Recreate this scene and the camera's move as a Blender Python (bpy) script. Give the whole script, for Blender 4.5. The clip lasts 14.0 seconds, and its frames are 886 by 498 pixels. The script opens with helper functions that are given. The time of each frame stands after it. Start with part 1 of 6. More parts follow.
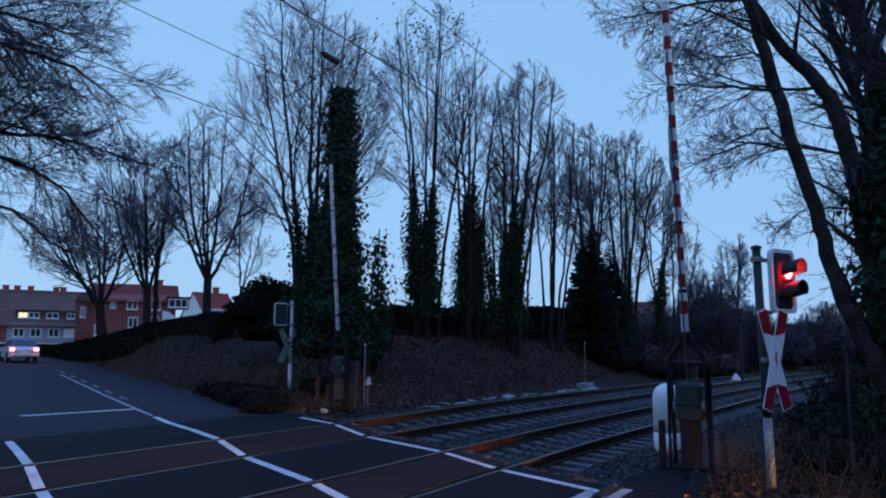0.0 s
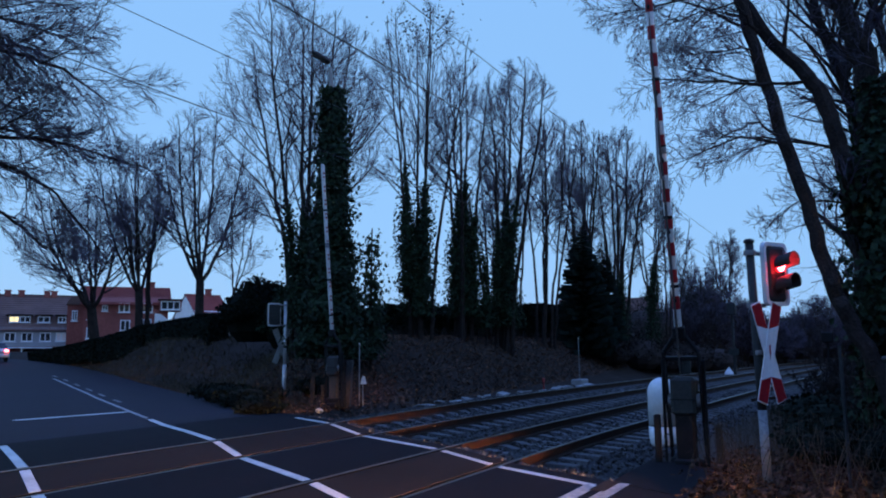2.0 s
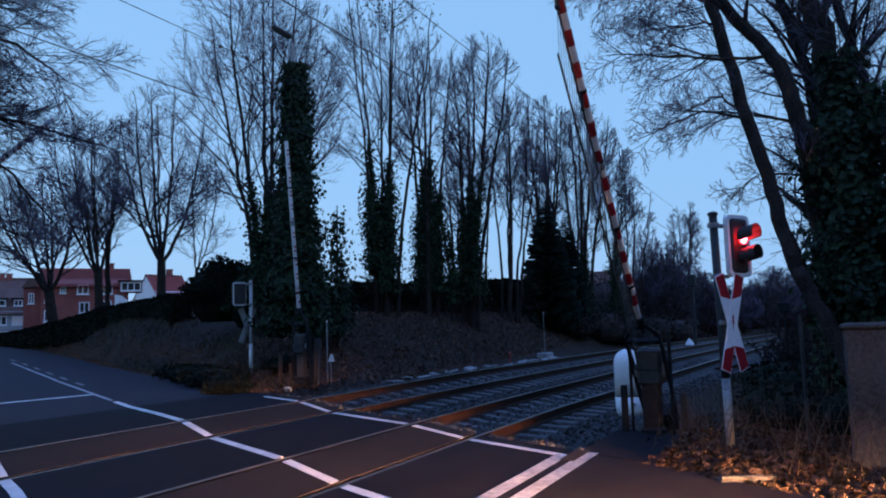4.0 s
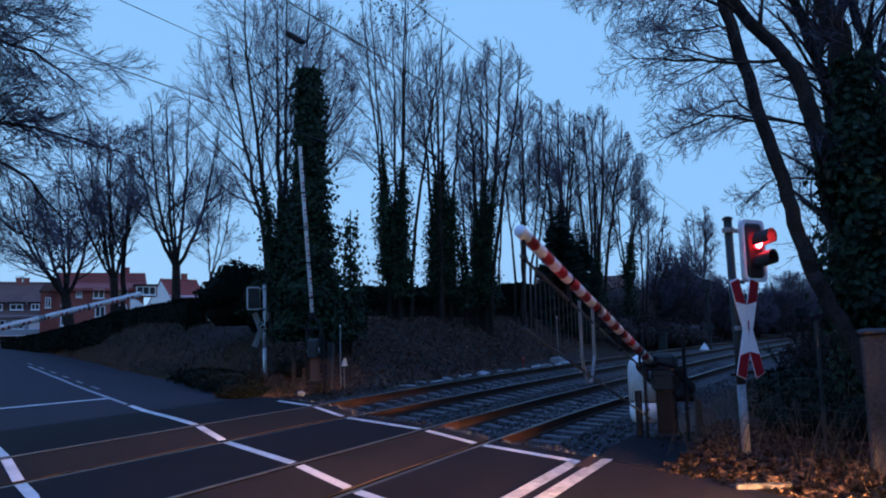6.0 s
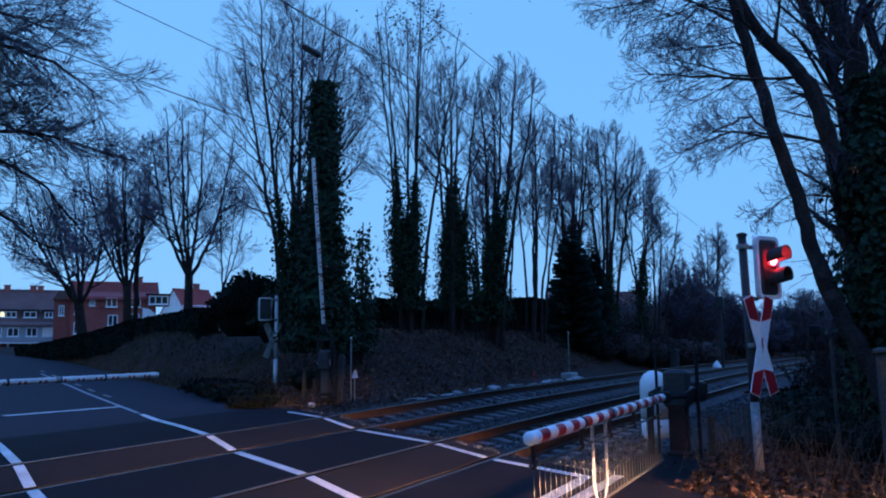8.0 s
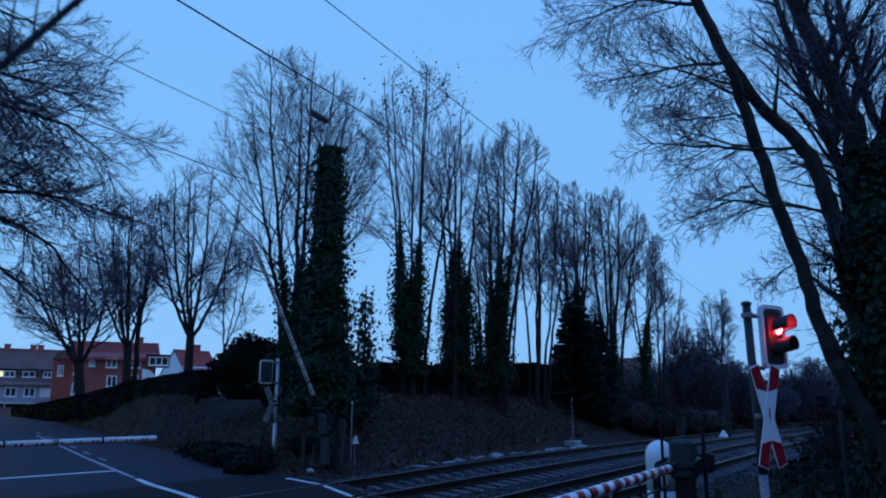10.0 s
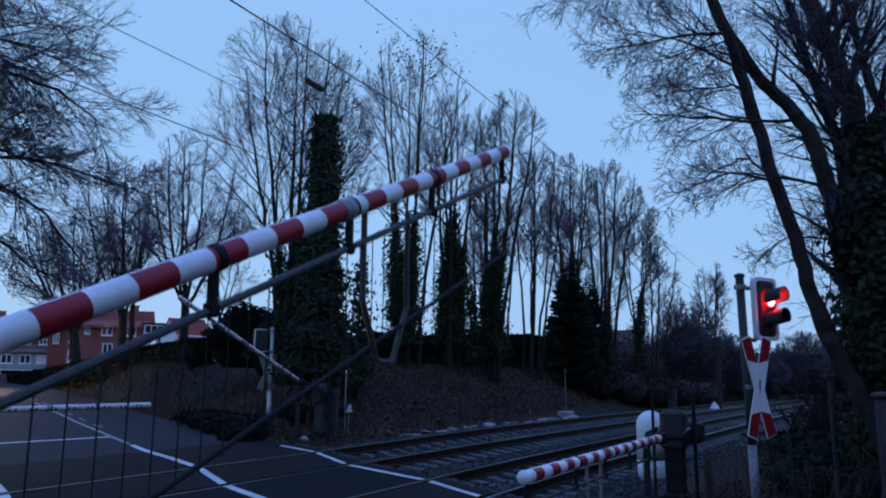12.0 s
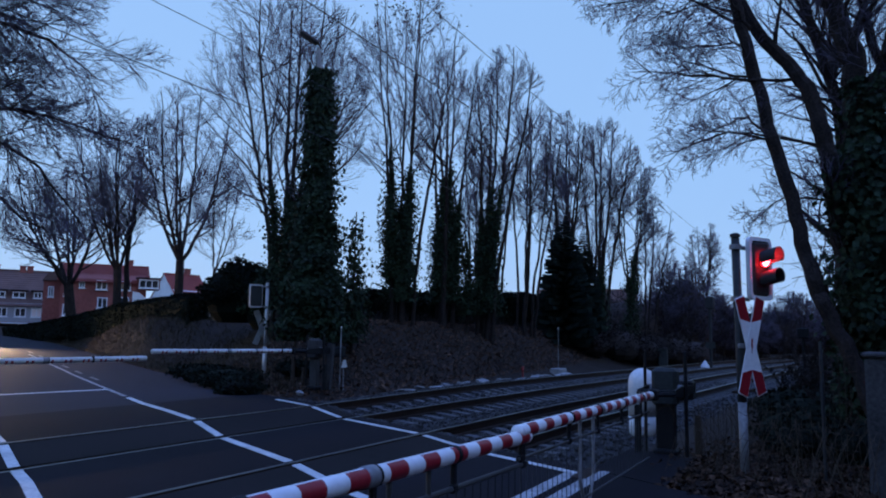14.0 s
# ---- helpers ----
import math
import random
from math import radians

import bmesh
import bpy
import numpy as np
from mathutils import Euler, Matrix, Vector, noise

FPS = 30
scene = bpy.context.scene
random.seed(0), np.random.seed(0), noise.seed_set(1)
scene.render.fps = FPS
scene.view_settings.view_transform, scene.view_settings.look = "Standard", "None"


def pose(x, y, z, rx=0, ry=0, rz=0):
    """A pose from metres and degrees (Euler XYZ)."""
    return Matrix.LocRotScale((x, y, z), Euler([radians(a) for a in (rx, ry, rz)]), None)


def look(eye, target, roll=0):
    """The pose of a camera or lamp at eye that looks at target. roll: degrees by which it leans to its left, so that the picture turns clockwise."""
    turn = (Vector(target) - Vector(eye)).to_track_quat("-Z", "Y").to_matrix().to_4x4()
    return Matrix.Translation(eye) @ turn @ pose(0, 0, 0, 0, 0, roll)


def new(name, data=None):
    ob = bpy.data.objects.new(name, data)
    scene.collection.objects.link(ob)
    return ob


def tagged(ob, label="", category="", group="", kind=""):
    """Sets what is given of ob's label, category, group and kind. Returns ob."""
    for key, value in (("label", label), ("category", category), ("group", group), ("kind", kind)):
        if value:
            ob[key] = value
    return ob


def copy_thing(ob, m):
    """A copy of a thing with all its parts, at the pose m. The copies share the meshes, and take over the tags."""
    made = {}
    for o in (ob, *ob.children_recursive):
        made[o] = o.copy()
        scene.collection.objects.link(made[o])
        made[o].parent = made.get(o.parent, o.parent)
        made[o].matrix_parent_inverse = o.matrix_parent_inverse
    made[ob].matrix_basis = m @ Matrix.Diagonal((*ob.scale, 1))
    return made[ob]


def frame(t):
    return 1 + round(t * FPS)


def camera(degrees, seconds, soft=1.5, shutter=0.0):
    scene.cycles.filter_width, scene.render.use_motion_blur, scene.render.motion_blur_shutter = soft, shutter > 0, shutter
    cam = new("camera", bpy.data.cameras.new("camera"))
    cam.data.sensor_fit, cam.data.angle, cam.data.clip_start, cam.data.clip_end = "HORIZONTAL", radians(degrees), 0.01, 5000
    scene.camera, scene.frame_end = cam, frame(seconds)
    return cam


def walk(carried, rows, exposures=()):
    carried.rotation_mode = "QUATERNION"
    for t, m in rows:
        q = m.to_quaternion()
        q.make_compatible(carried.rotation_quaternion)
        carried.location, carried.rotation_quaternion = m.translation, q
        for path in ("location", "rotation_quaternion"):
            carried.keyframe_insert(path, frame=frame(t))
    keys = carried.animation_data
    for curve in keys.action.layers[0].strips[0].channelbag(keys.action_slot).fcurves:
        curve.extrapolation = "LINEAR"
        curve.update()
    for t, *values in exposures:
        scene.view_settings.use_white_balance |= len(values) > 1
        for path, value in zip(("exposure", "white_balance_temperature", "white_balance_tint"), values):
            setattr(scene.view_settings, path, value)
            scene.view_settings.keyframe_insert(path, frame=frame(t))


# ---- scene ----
cam = camera(61.0, 14.0, soft=2.0, shutter=0.4)

PATH = [
    (0.0, 0.076, -0.086, 1.689, -60.867, 7.752, -0.221),
    (0.5, 0.067, -0.092, 1.692, -60.794, 7.738, 0.257),
    (1.0, 0.072, -0.076, 1.691, -60.823, 7.664, 0.503),
    (1.5, 0.076, -0.106, 1.688, -60.902, 7.790, 0.609),
    (2.0, 0.058, -0.064, 1.672, -61.356, 7.654, 0.589),
    (2.5, 0.017, -0.019, 1.667, -61.630, 7.674, 0.746),
    (3.0, 0.015, 0.001, 1.652, -62.241, 6.191, 0.992),
    (3.2, 0.010, 0.000, 1.655, -63.650, 5.550, 1.150),
    (4.2, 0.005, -0.008, 1.667, -64.000, 5.900, 1.700),
    (5.3, 0.001, -0.015, 1.678, -63.780, 6.210, 1.930),
    (5.5, 0.001, -0.015, 1.678, -63.709, 6.213, 1.899),
    (6.0, 0.011, -0.007, 1.678, -63.008, 6.163, 1.571),
    (6.5, 0.000, 0.000, 1.667, -63.231, 6.407, 1.468),
    (7.0, -0.006, 0.009, 1.662, -62.796, 6.544, 1.229),
    (7.5, 0.005, 0.005, 1.662, -62.454, 6.646, 1.047),
    (8.0, -0.008, 0.003, 1.668, -62.225, 7.200, 0.749),
    (8.5, -0.002, 0.002, 1.665, -62.146, 9.631, 0.453),
    (8.7, -0.020, -0.009, 1.672, -61.924, 11.262, 0.389),
    (9.2, -0.030, -0.004, 1.680, -61.900, 12.400, 0.250),
    (10.8, -0.045, 0.010, 1.690, -62.430, 11.380, -0.100),
    (11.0, -0.040, 0.008, 1.688, -62.499, 11.277, -0.136),
    (11.5, 0.004, -0.020, 1.645, -62.421, 10.868, -0.350),
    (12.0, 0.014, -0.002, 1.666, -62.508, 9.853, -0.389),
    (12.5, 0.023, 0.021, 1.656, -62.802, 8.733, -0.534),
    (13.0, -0.004, 0.023, 1.656, -62.870, 7.100, -0.596),
    (13.5, -0.030, 0.025, 1.672, -63.034, 6.517, -0.560),
    (14.0, 0.018, 0.023, 1.655, -62.989, 6.647, -0.899),
]
walk(cam, [(t, pose(x, y, z, 90 + p, r, a)) for t, x, y, z, a, p, r in PATH],
     exposures=[(0.0, 0.0, 6320, 11), (0.5, 0.0, 5900, 9), (1.5, 0.0, 5780, 9), (2.4, 0.0, 6150, 11), (3.2, 0.0, 6200, 11), (5.3, 0.0, 5950, 8), (6.5, 0.0, 5750, 7), (7.5, 0.0, 5700, 7), (8.0, -0.10, 5050, 4), (8.6, -0.22, 4850, 2), (9.3, -0.2, 5150, 4), (11.0, -0.10, 5550, 6), (11.7, 0.0, 6350, 13), (13.0, 0.0, 6450, 16), (13.5, 0.03, 6650, 22), (14.0, 0.03, 6400, 19)])

# ---- dusk sky: the sun is below the horizon, the whole dome glows blue ----
world = bpy.data.worlds.new("dusk_sky")
scene.world = world
world.use_nodes = True
wn, wl = world.node_tree.nodes, world.node_tree.links
wn.clear()
sky = wn.new("ShaderNodeTexSky")
sky.sky_type = "NISHITA"
sky.sun_disc = False
sky.sun_elevation = radians(4.0)
sky.sun_rotation = radians(200.0)
sky_tint = wn.new("ShaderNodeMix")
sky_tint.data_type = "RGBA"
sky_tint.blend_type = "MIX"
sky_tint.inputs["Factor"].default_value = 0.75
sky_back = wn.new("ShaderNodeBackground")
sky_back.inputs["Strength"].default_value = 0.14
sky_out = wn.new("ShaderNodeOutputWorld")
sky_co = wn.new("ShaderNodeTexCoord")
sky_sep = wn.new("ShaderNodeSeparateXYZ")
sky_ramp = wn.new("ShaderNodeValToRGB")
sky_ramp.color_ramp.interpolation = "EASE"
sky_ramp.color_ramp.elements[0].position, sky_ramp.color_ramp.elements[1].position = 0.40, 0.95
sky_ramp.color_ramp.elements[0].color = (2.52, 4.74, 7.95, 1)
sky_ramp.color_ramp.elements[1].color = (2.40, 5.0, 15.0, 1)
wl.new(sky_co.outputs["Generated"], sky_sep.inputs[0])
wl.new(sky_sep.outputs["Z"], sky_ramp.inputs["Fac"])
wl.new(sky_ramp.outputs["Color"], sky_tint.inputs[7])
wl.new(sky.outputs["Color"], sky_tint.inputs[6])
wl.new(sky_tint.outputs[2], sky_back.inputs["Color"])
wl.new(sky_back.outputs[0], sky_out.inputs["Surface"])

sun = new("dusk_sun", bpy.data.lights.new("dusk_sun", "SUN"))
sun.data.energy = 0.06
sun.data.angle = radians(30)
sun.data.color = (0.8, 0.88, 1.0)
sun.matrix_world = look((-20, -40, 30), (0, 0, 0))


# ---- materials ----
def mat(name, dark, light, rough=0.8, metal=0.0, fine=40.0, coarse=3.0, bump=0.3, depth=0.01, per_piece=0.0, gloss=0.5, emit=None, power=0.0, coat=0.0):
    m = bpy.data.materials.new(name)
    m.use_nodes = True
    n, l = m.node_tree.nodes, m.node_tree.links
    b = n["Principled BSDF"]
    co = n.new("ShaderNodeTexCoord")
    a = n.new("ShaderNodeTexNoise")
    a.inputs["Scale"].default_value = fine
    a.inputs["Detail"].default_value = 5
    c = n.new("ShaderNodeTexNoise")
    c.inputs["Scale"].default_value = coarse
    c.inputs["Detail"].default_value = 4
    l.new(co.outputs["Object"], a.inputs["Vector"])
    l.new(co.outputs["Object"], c.inputs["Vector"])
    add = n.new("ShaderNodeMath")
    add.operation = "MULTIPLY_ADD"
    add.inputs[1].default_value = 0.5
    half = n.new("ShaderNodeMath")
    half.operation = "MULTIPLY"
    half.inputs[1].default_value = 0.5
    l.new(a.outputs["Fac"], half.inputs[0])
    l.new(c.outputs["Fac"], add.inputs[0])
    l.new(half.outputs[0], add.inputs[2])
    ramp = n.new("ShaderNodeValToRGB")
    ramp.color_ramp.elements[0].position = 0.33
    ramp.color_ramp.elements[1].position = 0.68
    ramp.color_ramp.elements[0].color = (*dark, 1)
    ramp.color_ramp.elements[1].color = (*light, 1)
    l.new(add.outputs[0], ramp.inputs["Fac"])
    tone = ramp.outputs["Color"]
    if per_piece:
        info = n.new("ShaderNodeObjectInfo")
        geo = n.new("ShaderNodeNewGeometry")
        s = n.new("ShaderNodeMath")
        s.operation = "ADD"
        l.new(info.outputs["Random"], s.inputs[0])
        l.new(geo.outputs["Random Per Island"], s.inputs[1])
        fr = n.new("ShaderNodeMath")
        fr.operation = "FRACT"
        l.new(s.outputs[0], fr.inputs[0])
        rng = n.new("ShaderNodeMapRange")
        rng.inputs["To Min"].default_value = 1 - per_piece
        rng.inputs["To Max"].default_value = 1 + per_piece
        l.new(fr.outputs[0], rng.inputs["Value"])
        hs = n.new("ShaderNodeHueSaturation")
        l.new(rng.outputs["Result"], hs.inputs["Value"])
        l.new(tone, hs.inputs["Color"])
        tone = hs.outputs["Color"]
    l.new(tone, b.inputs["Base Color"])
    b.inputs["Metallic"].default_value = metal
    b.inputs["Specular IOR Level"].default_value = gloss
    rr = n.new("ShaderNodeMapRange")
    rr.inputs["To Min"].default_value = max(0.03, rough - 0.12)
    rr.inputs["To Max"].default_value = min(1.0, rough + 0.12)
    l.new(c.outputs["Fac"], rr.inputs["Value"])
    l.new(rr.outputs["Result"], b.inputs["Roughness"])
    if coat:
        b.inputs["Coat Weight"].default_value = coat
    if bump:
        bp = n.new("ShaderNodeBump")
        bp.inputs["Strength"].default_value = bump
        bp.inputs["Distance"].default_value = depth
        l.new(a.outputs["Fac"], bp.inputs["Height"])
        l.new(bp.outputs["Normal"], b.inputs["Normal"])
    if emit:
        b.inputs["Emission Color"].default_value = (*emit, 1)
        b.inputs["Emission Strength"].default_value = power
    return m


def glass(name, tint, rough=0.05):
    m = bpy.data.materials.new(name)
    m.use_nodes = True
    b = m.node_tree.nodes["Principled BSDF"]
    b.inputs["Base Color"].default_value = (*tint, 1)
    b.inputs["Roughness"].default_value = rough
    b.inputs["Specular IOR Level"].default_value = 0.8
    return m


M_SOIL = mat("leafy_soil", (0.013, 0.0098, 0.0082), (0.046, 0.034, 0.028), 0.95, fine=9, coarse=0.7, bump=0.8, depth=0.05, gloss=0.1)
M_GRASS = mat("dry_grass", (0.022, 0.018, 0.012), (0.11, 0.085, 0.055), 0.95, fine=14, coarse=0.5, bump=0.8, depth=0.04, gloss=0.1)
M_ROAD = mat("worn_asphalt", (0.013, 0.013, 0.018), (0.031, 0.0305, 0.041), 0.85, fine=160, coarse=0.35, bump=0.35, depth=0.004, gloss=0.1)
M_DECK = mat("new_asphalt", (0.0055, 0.005, 0.0066), (0.0165, 0.0148, 0.0185), 0.85, fine=180, coarse=0.6, bump=0.4, depth=0.004, gloss=0.06)
M_PANEL = mat("brown_asphalt_panel", (0.010, 0.0085, 0.0085), (0.028, 0.0225, 0.0215), 0.85, fine=180, coarse=0.6, bump=0.4, depth=0.004, gloss=0.06)
M_PAINT = mat("road_paint", (0.34, 0.34, 0.33), (0.72, 0.72, 0.70), 0.6, fine=30, coarse=2.0, bump=0.2, depth=0.003)
M_BALLAST = mat("ballast", (0.020, 0.0195, 0.0205), (0.066, 0.064, 0.067), 0.9, fine=22, coarse=1.0, bump=0.9, depth=0.05, gloss=0.15)
M_STONE = mat("ballast_stone", (0.022, 0.0215, 0.0225), (0.085, 0.082, 0.082), 0.9, fine=30, coarse=6, bump=0.3, gloss=0.2, per_piece=0.45)
M_SLEEPER = mat("sleeper_concrete", (0.06, 0.058, 0.058), (0.115, 0.112, 0.112), 0.9, gloss=0.2, fine=40, coarse=2.5, bump=0.4, depth=0.005, per_piece=0.15)
M_RUST = mat("rail_rust", (0.009, 0.0055, 0.0045), (0.038, 0.018, 0.0115), 0.85, gloss=0.2, fine=60, coarse=5, bump=0.4, depth=0.003)
M_RAILTOP = mat("polished_rail", (0.085, 0.083, 0.082), (0.17, 0.165, 0.16), 0.42, metal=1.0, fine=30, coarse=2, bump=0.05)
M_BARK = mat("bark", (0.012, 0.0095, 0.009), (0.045, 0.036, 0.033), 0.95, gloss=0.1, fine=25, coarse=3, bump=0.8, depth=0.03)
# twig colour lifted towards blue-grey: air haze is mixed into the base colour
M_HAZY_TWIG = mat("hazy_twig", (0.043, 0.039, 0.056), (0.125, 0.114, 0.16), 0.95, gloss=0.1, fine=30, coarse=2, bump=0.0)
M_IVY = mat("ivy_leaf", (0.007, 0.015, 0.009), (0.022, 0.040, 0.018), 0.7, gloss=0.15, fine=30, coarse=1.5, bump=0.0, per_piece=0.5)
M_NEEDLE = mat("spruce_needle", (0.005, 0.010, 0.008), (0.014, 0.024, 0.017), 0.8, gloss=0.1, fine=30, coarse=2, bump=0.0, per_piece=0.4)
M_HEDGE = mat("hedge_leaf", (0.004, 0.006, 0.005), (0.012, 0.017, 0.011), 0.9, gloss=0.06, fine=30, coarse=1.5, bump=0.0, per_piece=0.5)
M_LITTER = mat("fallen_leaf", (0.012, 0.0078, 0.006), (0.085, 0.049, 0.031), 0.85, gloss=0.1, fine=20, coarse=4, bump=0.2, per_piece=0.85)
M_BANKLEAF = mat("bank_leaf", (0.040, 0.024, 0.017), (0.15, 0.088, 0.060), 0.85, gloss=0.1, fine=20, coarse=4, bump=0.2, per_piece=0.5)
M_STEM = mat("bramble_stem", (0.025, 0.019, 0.014), (0.085, 0.064, 0.045), 0.9, gloss=0.15, fine=40, coarse=5, bump=0.0, per_piece=0.4)
M_WHITE = mat("white_enamel", (0.62, 0.63, 0.64), (0.80, 0.80, 0.80), 0.4, fine=18, coarse=1.6, bump=0.05)
M_RED = mat("red_enamel", (0.20, 0.007, 0.014), (0.33, 0.014, 0.024), 0.45, gloss=0.3, fine=18, coarse=1.6, bump=0.05)
M_DIRTY = mat("weathered_white", (0.42, 0.42, 0.41), (0.72, 0.71, 0.69), 0.55, fine=14, coarse=1.2, bump=0.1)
M_FADED = mat("faded_red", (0.18, 0.012, 0.015), (0.30, 0.028, 0.03), 0.55, gloss=0.3, fine=14, coarse=1.2, bump=0.1)
M_STEEL = mat("galvanised_steel", (0.13, 0.133, 0.14), (0.27, 0.27, 0.28), 0.55, metal=0.3, fine=25, coarse=3, bump=0.1)
M_IRON = mat("dark_iron", (0.004, 0.004, 0.0048), (0.013, 0.013, 0.0145), 0.7, gloss=0.2, metal=0.0, fine=30, coarse=4, bump=0.2)
M_GREYBOX = mat("grey_green_cover", (0.015, 0.018, 0.018), (0.038, 0.043, 0.042), 0.65, gloss=0.25, fine=20, coarse=3, bump=0.2)
M_ALU = mat("aluminium_post", (0.38, 0.39, 0.40), (0.56, 0.56, 0.57), 0.5, metal=0.4, fine=20, coarse=2, bump=0.1)
M_BLACK = mat("matt_black", (0.008, 0.008, 0.009), (0.022, 0.022, 0.024), 0.7, fine=20, coarse=3, bump=0.1)
M_CONCRETE = mat("stained_concrete", (0.022, 0.022, 0.023), (0.08, 0.077, 0.076), 0.92, gloss=0.2, fine=30, coarse=1.4, bump=0.5, depth=0.01)
M_WOOD = mat("weathered_wood", (0.022, 0.017, 0.014), (0.07, 0.052, 0.04), 0.9, gloss=0.15, fine=35, coarse=3, bump=0.5)
M_BRICK = mat("red_brick", (0.18, 0.056, 0.05), (0.32, 0.112, 0.095), 0.9, gloss=0.1, fine=9, coarse=0.5, bump=0.2)
M_GRILLE = mat("grille_rod", (0.02, 0.02, 0.021), (0.055, 0.054, 0.053), 0.6, fine=25, coarse=3, bump=0.0)
M_BARPAINT = mat("dirty_road_paint", (0.16, 0.16, 0.165), (0.44, 0.44, 0.44), 0.7, fine=14, coarse=2.5, bump=0.2, depth=0.003, gloss=0.1)
M_OLDPAINT = mat("worn_road_paint", (0.06, 0.06, 0.065), (0.26, 0.26, 0.26), 0.7, fine=12, coarse=2.0, bump=0.2, depth=0.003, gloss=0.1)
M_SIGNBACK = mat("sign_back", (0.13, 0.14, 0.135), (0.24, 0.25, 0.24), 0.6, fine=12, coarse=2.0, bump=0.1)
M_PLASTER = mat("pale_plaster", (0.24, 0.235, 0.25), (0.36, 0.355, 0.37), 0.9, fine=12, coarse=0.6, bump=0.2)
M_ROOF = mat("red_roof_tile", (0.19, 0.045, 0.04), (0.30, 0.085, 0.07), 0.85, gloss=0.1, fine=10, coarse=0.6, bump=0.4, per_piece=0.2)
M_ROOFDARK = mat("brown_roof_tile", (0.085, 0.05, 0.044), (0.165, 0.10, 0.086), 0.85, gloss=0.1, fine=10, coarse=0.6, bump=0.4, per_piece=0.2)
M_PANE = glass("window_pane", (0.03, 0.035, 0.04))
M_LITPANE = mat("lit_window", (0.8, 0.7, 0.4), (0.9, 0.8, 0.5), 0.4, bump=0.0, emit=(1.0, 0.72, 0.25), power=1.6)
M_BLIND = mat("window_blind", (0.75, 0.6, 0.55), (0.85, 0.72, 0.66), 0.7, bump=0.0)
M_REDLAMP = mat("red_lamp", (0.6, 0.02, 0.02), (0.8, 0.05, 0.05), 0.3, bump=0.0, emit=(1.0, 0.008, 0.012), power=12.0)
M_REDCORE = mat("red_lamp_core", (0.9, 0.5, 0.4), (1.0, 0.6, 0.5), 0.3, bump=0.0, emit=(1.0, 0.035, 0.045), power=60.0)
M_TAIL = mat("tail_light", (0.6, 0.02, 0.02), (0.8, 0.05, 0.05), 0.3, bump=0.0, emit=(1.0, 0.09, 0.085), power=18.0)
M_HEAD = mat("headlight_bulb", (0.9, 0.8, 0.6), (1, 0.9, 0.7), 0.3, bump=0.0, emit=(1.0, 0.45, 0.20), power=560000.0)
M_HEADFAR = mat("far_headlight", (0.9, 0.8, 0.6), (1, 0.9, 0.7), 0.3, bump=0.0, emit=(1.0, 0.74, 0.45), power=7000.0)
M_CARPAINT = mat("silver_car_paint", (0.45, 0.46, 0.48), (0.55, 0.56, 0.58), 0.3, metal=0.3, bump=0.0, coat=0.6)
M_CARDARK = mat("dark_car_paint", (0.03, 0.035, 0.05), (0.05, 0.055, 0.07), 0.3, metal=0.3, bump=0.0, coat=0.6)
M_RUBBER = mat("tyre_rubber", (0.012, 0.012, 0.012), (0.025, 0.025, 0.025), 0.85, bump=0.2)
M_SLAB = mat("pale_slab", (0.16, 0.16, 0.165), (0.34, 0.34, 0.34), 0.9, gloss=0.2, fine=20, coarse=2, bump=0.4, per_piece=0.25)
M_POST = mat("dull_green_post", (0.014, 0.016, 0.017), (0.036, 0.038, 0.04), 0.65, fine=20, coarse=2, bump=0.15, gloss=0.3)
M_BRUSH = mat("brown_brushwood", (0.018, 0.0148, 0.0142), (0.048, 0.039, 0.037), 0.95, fine=30, coarse=1.0, bump=0.0, per_piece=0.5, gloss=0.05)


